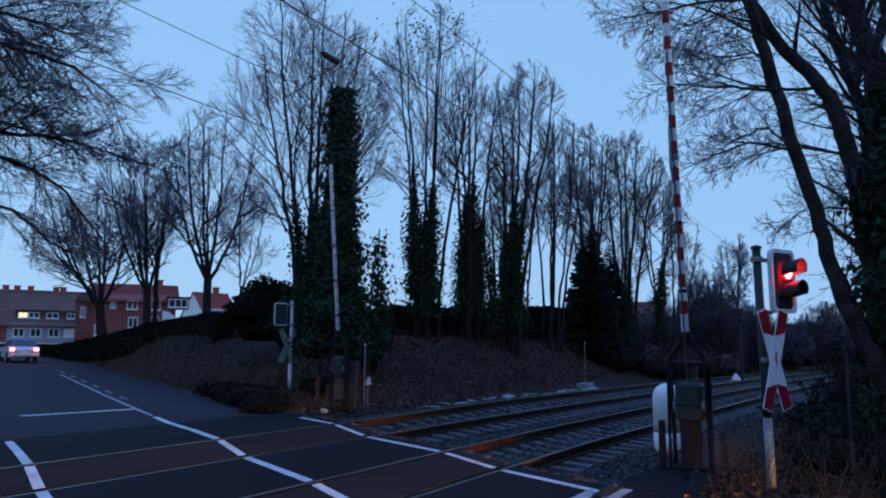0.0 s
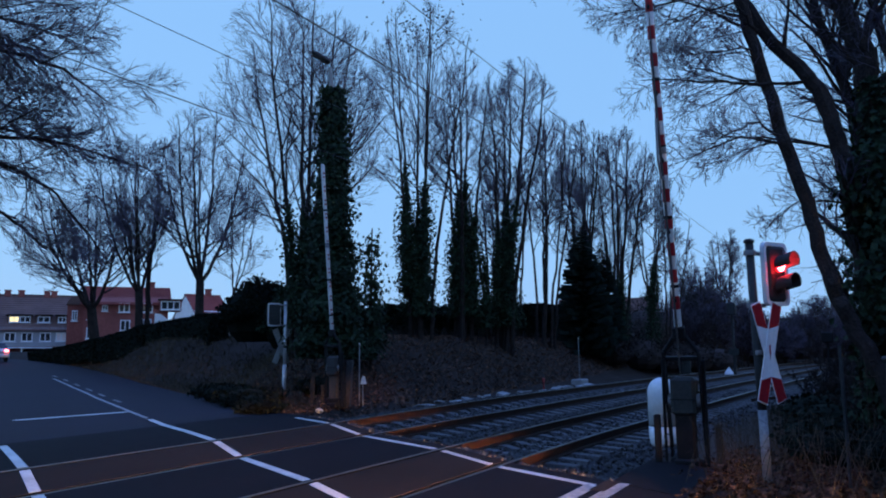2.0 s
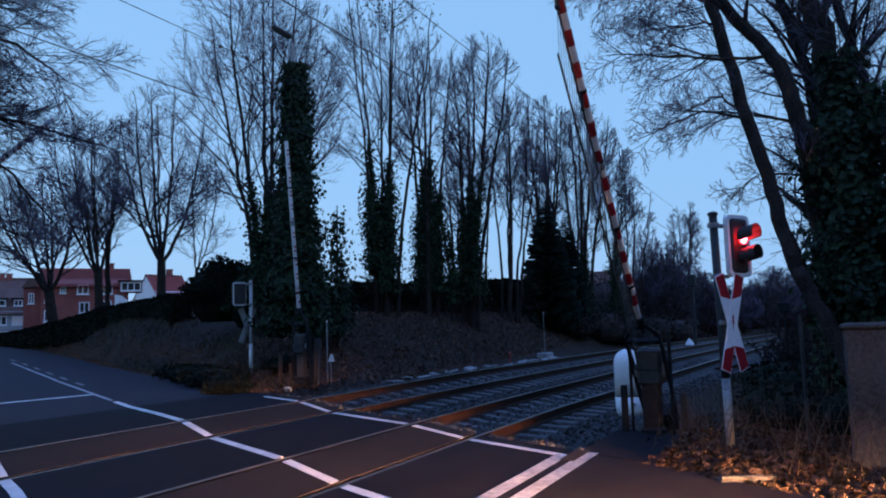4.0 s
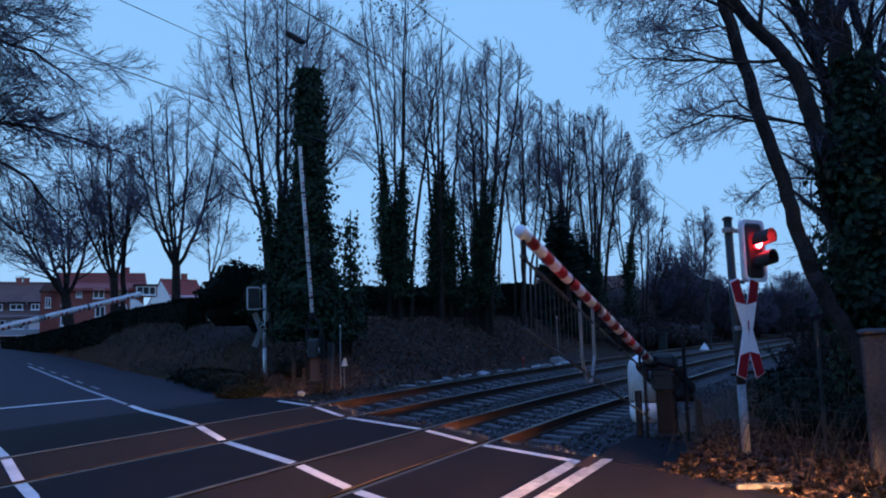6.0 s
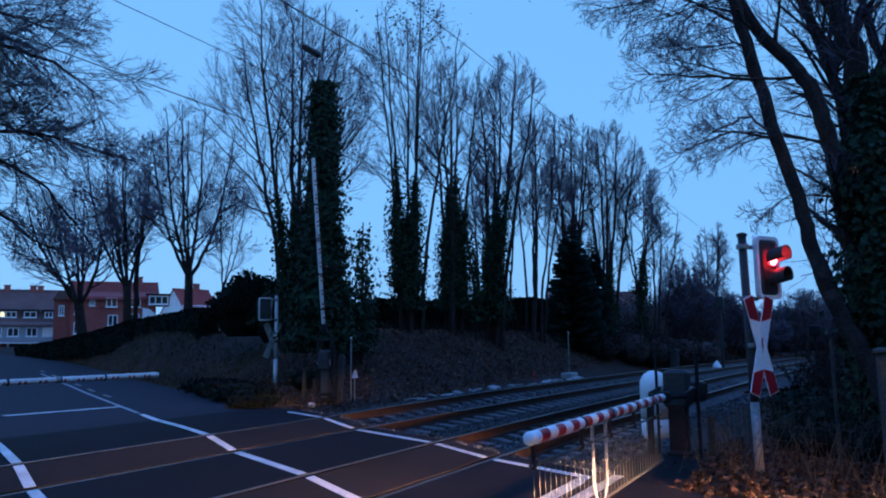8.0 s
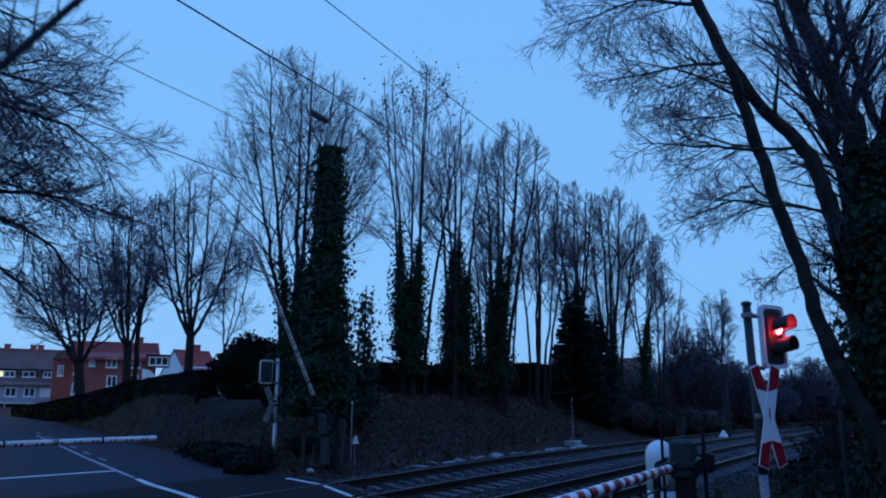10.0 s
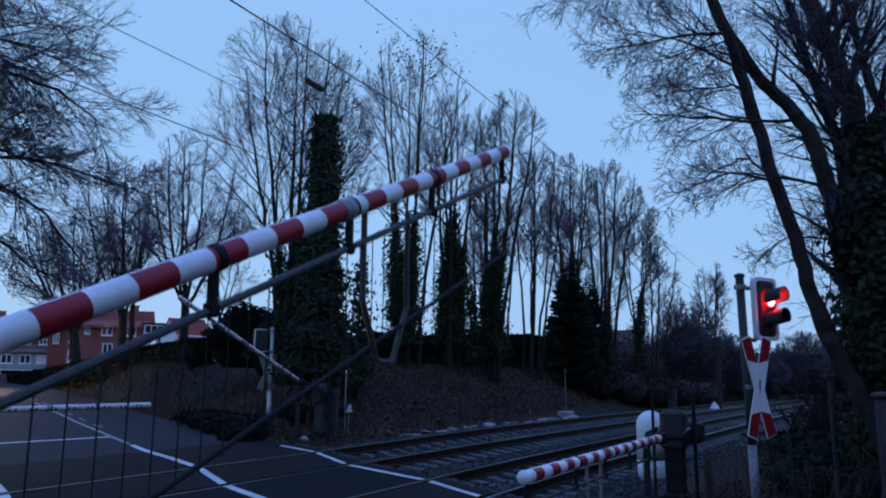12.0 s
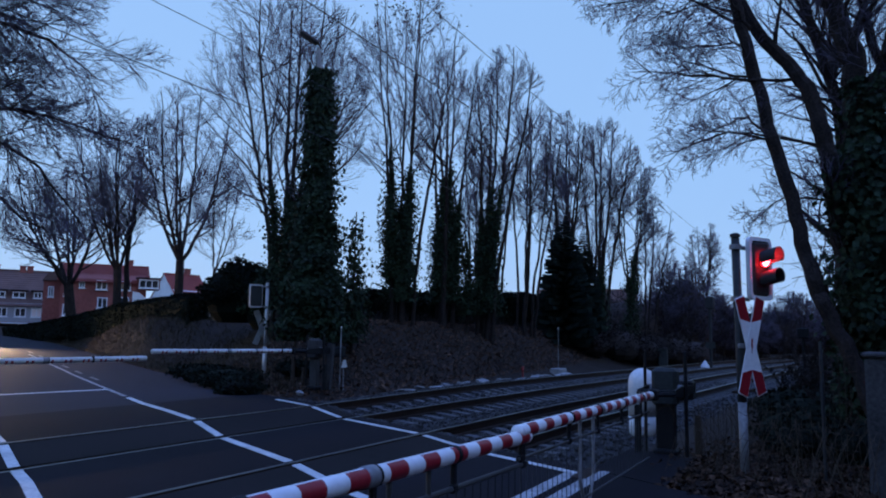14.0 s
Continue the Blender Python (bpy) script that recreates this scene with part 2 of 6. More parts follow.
# ---- mesh helpers ----
class Shape:
    """Vertices and faces of one part."""

    def __init__(self):
        self.v, self.f = [], []

    def add(self, verts, faces):
        k = len(self.v)
        self.v.extend(verts)
        self.f.extend([tuple(i + k for i in f) for f in faces])
        return self

    def box(self, c, s, m=None, bevel=0.0):
        x, y, z = s[0] / 2, s[1] / 2, s[2] / 2
        if bevel <= 0:
            vs = [(i * x, j * y, k * z) for k in (-1, 1) for i, j in ((-1, -1), (1, -1), (1, 1), (-1, 1))]
            fs = [(3, 2, 1, 0), (4, 5, 6, 7), (0, 1, 5, 4), (1, 2, 6, 5), (2, 3, 7, 6), (3, 0, 4, 7)]
        else:
            e = min(bevel, x * 0.9, y * 0.9, z * 0.9)
            ring = [(-x + e, -y), (x - e, -y), (x, -y + e), (x, y - e), (x - e, y), (-x + e, y), (-x, y - e), (-x, -y + e)]
            inner = [(a * (x - e) / x, b * (y - e) / y) for a, b in ring]
            vs = [(a, b, -z) for a, b in inner] + [(a, b, -z + e) for a, b in ring] + [(a, b, z - e) for a, b in ring] + [(a, b, z) for a, b in inner]
            fs = [tuple(range(7, -1, -1)), tuple(range(24, 32))]
            fs += [(r * 8 + i, r * 8 + (i + 1) % 8, r * 8 + 8 + (i + 1) % 8, r * 8 + 8 + i) for r in range(3) for i in range(8)]
        mm = m or Matrix()
        return self.add([tuple(mm @ Vector((a + c[0], b + c[1], d + c[2]))) for a, b, d in vs], fs)

    def tube(self, pts, radii, sides=6, cap=True):
        pts = [Vector(p) for p in pts]
        n = len(pts)
        k = len(self.v)
        up = Vector((0, 0, 1))
        d0 = (pts[1] - pts[0]).normalized()
        side = d0.cross(up)
        if side.length < 0.05:
            side = d0.cross(Vector((1, 0, 0)))
        side.normalize()
        for i in range(n):
            d = (pts[min(i + 1, n - 1)] - pts[max(i - 1, 0)]).normalized()
            side = (side - d * side.dot(d)).normalized()
            other = d.cross(side)
            r = radii[i] if isinstance(radii, (list, tuple)) else radii
            for j in range(sides):
                a = 2 * math.pi * j / sides
                self.v.append(tuple(pts[i] + (side * math.cos(a) + other * math.sin(a)) * r))
        for i in range(n - 1):
            for j in range(sides):
                a, b = k + i * sides + j, k + i * sides + (j + 1) % sides
                self.f.append((a, b, b + sides, a + sides))
        if cap:
            self.f.append(tuple(k + j for j in range(sides - 1, -1, -1)))
            self.f.append(tuple(k + (n - 1) * sides + j for j in range(sides)))
        return self

    def lathe(self, c, prof, sides=20, m=None):
        """prof: (radius, height) from below to above, turned round z at c."""
        mm = m or Matrix()
        k = len(self.v)
        for r, h in prof:
            for j in range(sides):
                a = 2 * math.pi * j / sides
                self.v.append(tuple(mm @ Vector((c[0] + r * math.cos(a), c[1] + r * math.sin(a), c[2] + h))))
        for i in range(len(prof) - 1):
            for j in range(sides):
                a, b = k + i * sides + j, k + i * sides + (j + 1) % sides
                self.f.append((a, b, b + sides, a + sides))
        self.f.append(tuple(k + j for j in range(sides - 1, -1, -1)))
        self.f.append(tuple(k + (len(prof) - 1) * sides + j for j in range(sides)))
        return self

    def prism(self, outline, y0, y1, m=None):
        """outline in x, z; from y0 to y1."""
        n = len(outline)
        mm = m or Matrix()
        vs = [tuple(mm @ Vector((a, y, b))) for y in (y0, y1) for a, b in outline]
        fs = [tuple(range(n)), tuple(range(2 * n - 1, n - 1, -1))] + [(i + n, (i + 1) % n + n, (i + 1) % n, i) for i in range(n)]
        return self.add(vs, fs)

    def mesh(self, name, material, smooth=False):
        me = bpy.data.meshes.new(name)
        me.from_pydata(self.v, [], self.f)
        me.materials.append(material)
        if smooth:
            me.polygons.foreach_set("use_smooth", [True] * len(me.polygons))
        me.update()
        return me


def part(name, shape, material, parent=None, label="", smooth=False):
    ob = new(name, shape.mesh(name, material, smooth))
    ob.parent = parent
    return tagged(ob, label)


def thing(name, m, label, category, group=""):
    ob = new(name)
    ob.empty_display_size = 0.2
    ob.matrix_basis = m
    return tagged(ob, label, category, group)


def setting(name, shape, material, label, smooth=False, kind="structure", category=""):
    ob = new(name, shape.mesh(name, material, smooth))
    return tagged(ob, label, category or name.split("_")[0], kind=kind)


# ---- the plan: x runs along the tracks, y across them ----
RAIL_Y = (4.622, 6.057, 8.542, 9.977)
ROAD_N = (0.8652, -0.5013)      # normal of the road's lines
EDGE, CENTRE, LEFT = 6.527, 3.660, 0.746
PROFILE = ((-60, -0.1), (0, -0.02), (2.9, 0.02), (4.622, 0.0), (6.057, 0.066), (8.542, 0.028), (9.977, 0.138), (11.6, 0.12), (13.7, 0.07),
           (17, 0.08), (24, 0.11), (30, 0.22), (38, 0.5), (45, 0.78), (55, 1.1), (80, 1.6), (400, 2.0))


def prof(y):
    for (a, p), (b, q) in zip(PROFILE, PROFILE[1:]):
        if y <= b:
            return p + (q - p) * max(0.0, (y - a) / (b - a))
    return PROFILE[-1][1]


def sm(t):
    t = min(1.0, max(0.0, t))
    return t * t * (3 - 2 * t)


def bend(y):
    return -0.0032 * max(0.0, y - 24) ** 2 if y < 70 else -6.77 - 0.294 * (y - 70)


def road_x(o, y):
    return (o - ROAD_N[1] * y) / ROAD_N[0] + bend(y)


def offset(x, y):
    return (x - bend(y)) * ROAD_N[0] + ROAD_N[1] * y


def curve(x):
    d = max(0.0, x - 11)
    return -(0.036 * d * sm(d / 10) + 0.0008 * d * d)


def rail_z(i, x):
    grow = sm((x - 12) / 11)
    return (0.0, 0.066 + 0.045 * grow, 0.028 + 0.05 * grow, 0.138 + 0.11 * grow)[i]


def ground_z(x, y):
    yt = y - curve(x)
    o = offset(x, y)
    z = prof(yt) - 0.05
    bed = sm((yt - 2.4) / 0.8) * (1 - sm((yt - 12.0) / 1.2))
    z -= 0.36 * bed
    up = min((yt - 12.8) / 5.2, (o - 7.4 + 0.3 * sm((y - 22) / 8)) / (5.5 - 4.2 * sm((y - 22) / 8)))
    tall = 2.25 - 1.2 * sm((x - 52) / 40) - 0.9 * sm((y - 40) / 25)
    if up > 0:
        z = z * (1 - sm(up)) + (z * 0.4 + tall) * sm(up)
    if o > 6.9 and yt < 1.7:
        z += 0.10 * sm((o - 6.9) / 0.8) * noise.noise((x * 0.9, y * 0.9, 2)) + 0.05 * sm((o - 6.9) / 0.5)
    if o < -3:
        z += 0.5 * sm((-3 - o) / 6) * (1 - bed)
    if not (-3.2 < o < (8.9 if 1.6 < yt < 2.9 else 7.0)):
        z += 0.06 * noise.noise((x * 0.5, y * 0.5, 0)) * (1 - bed)
    return z


def steps(lo, hi, near_lo, near_hi, fine, far):
    out, v = [], lo
    while v < hi:
        out.append(v)
        gap = 0 if near_lo <= v <= near_hi else min(abs(v - near_lo), abs(v - near_hi))
        v += fine + gap * far
    return out + [hi]


gx = steps(-700, 900, -6, 62, 0.45, 0.16)
gy = steps(-700, 900, -6, 46, 0.4, 0.16)
ground = Shape()
ground.v = [(x, y, ground_z(x, y)) for y in gy for x in gx]
nx = len(gx)
ground.f = [(j * nx + i, j * nx + i + 1, (j + 1) * nx + i + 1, (j + 1) * nx + i) for j in range(len(gy) - 1) for i in range(nx - 1)]
setting("ground", ground, M_SOIL, "dark brown bank and verges under fallen leaves", True)


# ---- road ----
def ribbon(o0, o1, ys, lift, skirt=0.0, cols=10, drift=None):
    s = Shape()
    os_ = [o0 + (o1 - o0) * i / cols for i in range(cols + 1)]
    for y in ys:
        for o in os_:
            s.v.append((road_x(o + (drift(y) if drift else 0.0), y), y, prof(y) + lift))
    n = cols + 1
    s.f = [(j * n + i, j * n + i + 1, (j + 1) * n + i + 1, (j + 1) * n + i) for j in range(len(ys) - 1) for i in range(cols)]
    if skirt:
        rim = [j * n for j in range(len(ys))][::-1] + list(range(cols + 1)) + [j * n + cols for j in range(len(ys))] + [(len(ys) - 1) * n + i for i in range(cols, -1, -1)]
        k = len(s.v)
        s.v += [(s.v[i][0], s.v[i][1], s.v[i][2] - skirt) for i in rim]
        s.f += [(rim[i], k + i, k + i + 1, rim[i + 1]) for i in range(len(rim) - 1)]
    return s


def span(a, b, step):
    n = max(1, int(round((b - a) / step)))
    return [a + (b - a) * i / n for i in range(n + 1)]


road = setting("road", ribbon(-3.0, 6.85, span(13.6, 130, 0.8), 0.0, 0.2), M_ROAD, "grey worn asphalt road with faded centre line")
road_near = setting("road_near", ribbon(-3.0, 6.85, span(-60, 1.2, 1.2), 0.0, 0.2), M_DECK, "grey worn asphalt road before the crossing")
crossing = setting("road_crossing", Shape(), M_DECK, "dark newer asphalt deck between the rails")
for a, b, asphalt in ((1.2, 4.58, M_DECK), (4.73, 5.95, M_PANEL), (6.10, 8.50, M_DECK), (8.65, 9.87, M_PANEL), (10.02, 13.6, M_DECK)):
    ob = new("deck_panel", ribbon(-3.0, 6.9, span(a, b, 0.3), 0.002, 0.45).mesh("deck_panel", asphalt))
    ob.parent = crossing

setting("footpath", ribbon(6.92, 8.8, span(1.75, 2.75, 0.25), 0.006, 0.2, 4), M_DECK, "dark asphalt footpath beside the crossing")


def left_drift(y):
    return 0.03 - 0.052 * max(0.0, y - 7.7)


def line(name, o0, o1, pieces, label, drift=None, paint=M_PAINT):
    for a, b in pieces:
        setting(name, ribbon(o0, o1, span(a, b, 0.25), 0.008, 0.004, 1, drift), paint, label, category="road marking")


line("road_line", EDGE - 0.06, EDGE + 0.06, ((2.85, 4.56), (4.75, 5.93), (6.12, 8.48), (8.67, 9.85), (10.04, 11.7)), "white painted edge line across the crossing")
line("road_line", CENTRE - 0.07, CENTRE + 0.07, ((-8, 4.56), (4.75, 5.93), (6.12, 8.48), (8.67, 9.85), (10.04, 15.1)), "white painted centre line")
line("road_line", CENTRE - 0.052, CENTRE + 0.052, ((15.5, 36.0),), "thin worn white centre line", None, M_BARPAINT)
line("road_line", LEFT - 0.065, LEFT + 0.065, ((-4, 4.56), (4.75, 5.93), (6.12, 8.48), (8.67, 9.85), (10.04, 13.2)), "broad white painted edge line", left_drift)
for i in range(6):
    line("road_line", CENTRE + 0.30, CENTRE + 0.42, ((21.0 + i * 3.2, 22.4 + i * 3.2),), "short worn dashes beside the centre line", None, M_OLDPAINT)


def flat_quad(name, pts, material, label, lift=0.008):
    s = Shape()
    a, b, c, d = [Vector(p) for p in pts]
    n = 8
    for i in range(n + 1):
        for p, q in ((a, b), (d, c)):
            v = p.lerp(q, i / n)
            s.v.append((v.x, v.y, prof(v.y) + lift))
    s.f = [(2 * i, 2 * i + 2, 2 * i + 3, 2 * i + 1) for i in range(n)]
    return setting(name, s, material, label, category="road marking")


flat_quad("stop_line", ((11.4, 17.85), (14.35, 17.40), (14.35, 17.67), (11.4, 18.12)), M_PAINT, "white painted stop line")
flat_quad("stop_line", ((5.4, 2.80), (9.25, 2.80), (9.25, 2.98), (5.4, 2.98)), M_BARPAINT, "white painted stripe under the barrier")
flat_quad("stop_line", ((5.4, 2.50), (9.5, 2.50), (9.5, 2.68), (5.4, 2.68)), M_BARPAINT, "white painted stripe under the barrier")
flat_quad("threshold_plate", ((8.85, 2.63), (9.62, 2.63), (9.62, 2.82), (8.85, 2.82)), M_RUST, "rusty steel plate across the stripes", 0.014)


# ---- railway ----
def rail_line(i):
    pts = [x for x in steps(-90, 190, 0, 60, 1.5, 0.05)]
    return [Vector((x, RAIL_Y[i] + curve(x), rail_z(i, x))) for x in pts]


def sweep(pts, outline):
    """outline: (across, up) closed."""
    s = Shape()
    n = len(outline)
    for k, p in enumerate(pts):
        d = (pts[min(k + 1, len(pts) - 1)] - pts[max(k - 1, 0)])
        d.z = 0
        d.normalize()
        side = Vector((-d.y, d.x, 0))
        for a, b in outline:
            s.v.append(tuple(p + side * a + Vector((0, 0, b))))
    for k in range(len(pts) - 1):
        for j in range(n):
            a, b = k * n + j, k * n + (j + 1) % n
            s.f.append((a, a + n, b + n, b))
    return s


RAIL_OUT = ((-0.065, -0.172), (0.065, -0.172), (0.065, -0.158), (0.012, -0.140), (0.012, -0.045), (0.034, -0.035), (0.034, -0.006),
            (-0.034, -0.006), (-0.034, -0.035), (-0.012, -0.045), (-0.012, -0.140), (-0.065, -0.158))
sleeper_mesh = None
for near, label in ((0, "near railway track on concrete sleepers, canted in a curve"), (2, "far railway track on concrete sleepers, canted in a curve")):
    track = thing("railway_track", Matrix(), label, "railway track", "tracks over the crossing")
    for i in (near, near + 1):
        pts = rail_line(i)
        rail = part("rail", sweep(pts, RAIL_OUT), M_RUST, track, "rusty steel rail with polished top")
        part("rail_head", sweep(pts, ((-0.033, -0.008), (0.033, -0.008), (0.030, 0.002), (-0.030, 0.002))), M_RAILTOP, rail, "polished running surface")
    bed = Shape()
    mid = (RAIL_Y[near] + RAIL_Y[near + 1]) / 2
    across = (-2.35, -1.75, -1.3, -0.9, -0.72, -0.3, 0.3, 0.72, 0.9, 1.3, 1.75, 2.35)
    xs = steps(-40, 150, 8, 45, 0.16, 0.08)
    for x in xs:
        za, zb = rail_z(near, x), rail_z(near + 1, x)
        for a in across:
            y = mid + a
            z = za + (zb - za) * (a + 0.7175) / 1.435 - 0.225
            if abs(a) > 1.5:
                z -= (abs(a) - 1.5) * 0.22
            elif abs(abs(a) - 0.7175) < 0.3:
                z -= 0.03
            z += 0.035 * noise.noise((x * 3.1, y * 3.1, 5)) + 0.02 * noise.noise((x * 9, y * 9, 1))
            o = offset(x, y)
            if -3.1 < o < 7.0:
                z -= 0.3
            bed.v.append((x, y + curve(x), z))
    n = len(across)
    bed.f = [(j * n + i, (j + 1) * n + i, (j + 1) * n + i + 1, j * n + i + 1) for j in range(len(xs) - 1) for i in range(n - 1)]
    part("ballast_bed", bed, M_BALLAST, track, "grey crushed stone ballast", True)
    if sleeper_mesh is None:
        s = Shape()
        out = ((-1.3, -0.2), (1.3, -0.2), (1.3, 0.0), (0.5, 0.0), (0.35, -0.03), (-0.35, -0.03), (-0.5, 0.0), (-1.3, 0.0))
        s.v = [(w * (1 if z < -0.1 else 0.78), a, z) for w in (-0.15, 0.15) for a, z in out]
        k = len(out)
        s.f = [tuple(range(k - 1, -1, -1)), tuple(range(k, 2 * k))] + [(j, (j + 1) % k, (j + 1) % k + k, j + k) for j in range(k)]
        sleeper_mesh = s.mesh("sleeper", M_SLEEPER)
    x = road_x(7.15, mid) + 0.1
    while x < 95:
        za, zb = rail_z(near, x), rail_z(near + 1, x)
        ob = new("sleeper", sleeper_mesh)
        ob.parent = track
        slope = (curve(x + 1) - curve(x - 1)) / 2
        ob.matrix_basis = Matrix.Translation((x, mid + curve(x), (za + zb) / 2 - 0.175)) @ Euler((math.atan2(zb - za, 1.435), 0, math.atan(slope) + 0.012 * math.sin(x * 37.0))).to_matrix().to_4x4()
        x += 0.62

# loose ballast stones
rnd = random.Random(4)
stones = Shape()
CUBE = [(-1, -1, -1), (1, -1, -1), (1, 1, -1), (-1, 1, -1), (-1, -1, 1), (1, -1, 1), (1, 1, 1), (-1, 1, 1)]
CUBE_F = [(3, 2, 1, 0), (4, 5, 6, 7), (0, 1, 5, 4), (1, 2, 6, 5), (2, 3, 7, 6), (3, 0, 4, 7)]
for k in range(11000):
    d = rnd.random() ** 1.6
    yt = rnd.uniform(2.2, 12.4)
    x = road_x(7.0, yt) + d * 24
    i = 0 if yt < 7.3 else 2
    f = (yt - RAIL_Y[i]) / 1.435
    z = rail_z(i, x) + (rail_z(i + 1, x) - rail_z(i, x)) * f - 0.205
    a = abs(yt - (RAIL_Y[i] + RAIL_Y[i + 1]) / 2)
    if a > 1.5:
        z -= (a - 1.5) * 0.22
    if abs(yt - RAIL_Y[i]) < 0.1 or abs(yt - RAIL_Y[i + 1]) < 0.1:
        continue
    r = rnd.uniform(0.018, 0.038)
    q = Euler((rnd.uniform(0, 6), rnd.uniform(0, 6), rnd.uniform(0, 6))).to_matrix()
    stones.add([tuple(Vector((x, yt + curve(x), z)) + q @ Vector((p[0] * r * rnd.uniform(0.6, 1.1), p[1] * r * rnd.uniform(0.6, 1.1), p[2] * r * rnd.uniform(0.5, 0.9)))) for p in CUBE], CUBE_F)
# crumbled stones along the deck's edge
for k in range(900):
    yt = rnd.choice((rnd.uniform(2.6, 4.5), rnd.uniform(4.75, 5.95), rnd.uniform(6.1, 8.45), rnd.uniform(8.6, 9.9), rnd.uniform(10.0, 11.8)))
    x = road_x(6.93 + abs(rnd.gauss(0, 0.22)), yt)
    r = rnd.uniform(0.014, 0.042)
    z = prof(yt) - 0.02 - 0.12 * min(1.0, max(0.0, (offset(x, yt) - 6.95) / 0.5)) + rnd.uniform(-0.02, 0.02)
    q = Euler((rnd.uniform(0, 6), rnd.uniform(0, 6), rnd.uniform(0, 6))).to_matrix()
    stones.add([tuple(Vector((x, yt, z)) + q @ Vector((p[0] * r * rnd.uniform(0.6, 1.1), p[1] * r * rnd.uniform(0.6, 1.1), p[2] * r * rnd.uniform(0.5, 0.9)))) for p in CUBE], CUBE_F)
setting("ballast_stones", stones, M_STONE, "loose grey ballast stones beside the rails", kind="stuff", category="ballast")


# ---- barriers ----
MOVERS = []          # (object, function of the arm's angle giving its pose, angle table)


def half_band(r, x0, x1, outer, lo=-75, hi=150, n=12):
    s = Shape()
    for x in (x0, x1):
        for k in range(n + 1):
            a = radians(lo + (hi - lo) * k / n)
            s.v.append((x, outer * r * math.cos(a), -r * math.sin(a)))
    s.f = [(k, k + 1, k + n + 2, k + n + 1) for k in range(n)]
    return s


def barrier(pos, ph, side, reach, outer, angles, label, dirty=False, start=1.0, first=0.25, hanging=True, wrap=162):
    """An arm that turns about (pos, ph) in the plane of x and z, with a hanging grille."""
    b = thing("level_crossing_barrier", pose(*pos), label, "barrier", "crossing barriers")
    white, red = (M_DIRTY, M_FADED) if dirty else (M_WHITE, M_RED)
    # stand: two uprights that carry the axle, with the drive box between the fork's plates
    part("stand_post", Shape().box((0.0, 0, (ph - 0.10) / 2), (0.15 if dirty else 0.24, 0.26, ph - 0.10), bevel=0.02), M_CONCRETE if dirty else M_IRON, b, "stand post")
    part("foot_plate", Shape().box((0, 0, 0.05), (0.32, 0.34, 0.12), bevel=0.03), M_IRON, b)
    part("upright", Shape().box((0.0, outer * -0.30, 0.76), (0.045, 0.04, 1.52), bevel=0.01), M_IRON, b, "slim dark upright")
    part("upright", Shape().box((0.0, outer * 0.285, 0.76), (0.06, 0.05, 1.52), bevel=0.012), M_IRON, b, "tall dark upright")
    housing = part("drive_housing", Shape().box((0.02 * side, 0, ph + 0.06), (0.30, 0.36, 0.56), bevel=0.05), M_CONCRETE if dirty else M_GREYBOX, b, "grey-green rounded drive housing")
    part("lid_seam", Shape().box((0.02 * side, 0, ph + 0.02), (0.31, 0.37, 0.018), bevel=0.005), M_IRON, housing, "dark lid seam")
    part("motor_cover", Shape().lathe((0, 0, 0), ((0.07, -0.235), (0.10, -0.225), (0.10, 0.225), (0.07, 0.235)), 18, pose(0, 0, ph, 90)), M_STEEL, b, "grey axle drum", True)
    part("guard_post", Shape().box((-0.06, outer * -0.40, 0.36), (0.09, 0.09, 0.72), bevel=0.012), M_IRON, b)
    part("guard_board", Shape().box((0.06, outer * 0.44, 0.30), (0.06, 0.09, 0.60), bevel=0.012), M_WOOD, b, "weathered wooden board")
    # arm
    r = 0.053
    # same metal in two tones: paler where headlights fall, darker on the unlit side
    thin_metal = M_IRON if dirty or side > 0 else M_GRILLE
    arm_s = Shape().lathe((0, 0, 0), ((r * 0.85, start), (r, start + 0.02), (r, reach - 0.03), (r * 0.9, reach)), 18, pose(0, 0, 0, 0, 90 * side, 0))
    arm = part("arm", arm_s, white, b, "round barrier arm with red bands", True)
    fork = Shape()
    for dy in (-0.245, 0.245):
        fork.prism([(side * -0.92, -0.06), (side * 0.0, -0.09), (side * 0.72, -0.05), (side * 0.72, 0.05), (side * 0.0, 0.09), (side * -0.92, 0.06)], dy - 0.013, dy + 0.013)
        fork.tube([(side * 0.70, dy, 0), (side * 0.98, dy * 0.2, 0)], 0.035, 6)
    fork.box((side * 0.99, 0, 0), (0.20, 0.17, 0.15), bevel=0.02).box((side * 0.62, 0, 0), (0.06, 0.48, 0.09), bevel=0.01)
    part("fork", fork, M_IRON, arm, "dark steel fork")
    part("counterweight", Shape().box((side * -1.0, 0, -0.03), (0.36, 0.50, 0.30), bevel=0.03), M_IRON, arm, "black counterweight")
    part("end_cap", Shape().lathe((0, 0, 0), ((r * 1.01, 0.0), (r * 1.04, 0.02), (r * 1.04, 0.055), (r * 0.75, 0.075)), 18, pose(side * (reach - 0.06), 0, 0, 0, 90 * side, 0)), white, arm, smooth=True)
    band_mesh = None
    bands = 0
    x = reach - first
    while x > start + 0.15:
        if band_mesh is None:
            band_mesh = (half_band(r * 1.02, -0.026, 0.026, outer, 120, 188, 6) if dirty else half_band(r * 1.02, -0.098, 0.098, outer, hi=wrap)).mesh("red_band", red, True)
        ob = new("red_band", band_mesh)
        ob.parent = arm
        ob.matrix_basis = pose(side * x, 0, 0)
        bands += 1
        x -= (0.11 if bands % 2 else 0.28) if dirty else 0.39
    joint = reach - 2.33
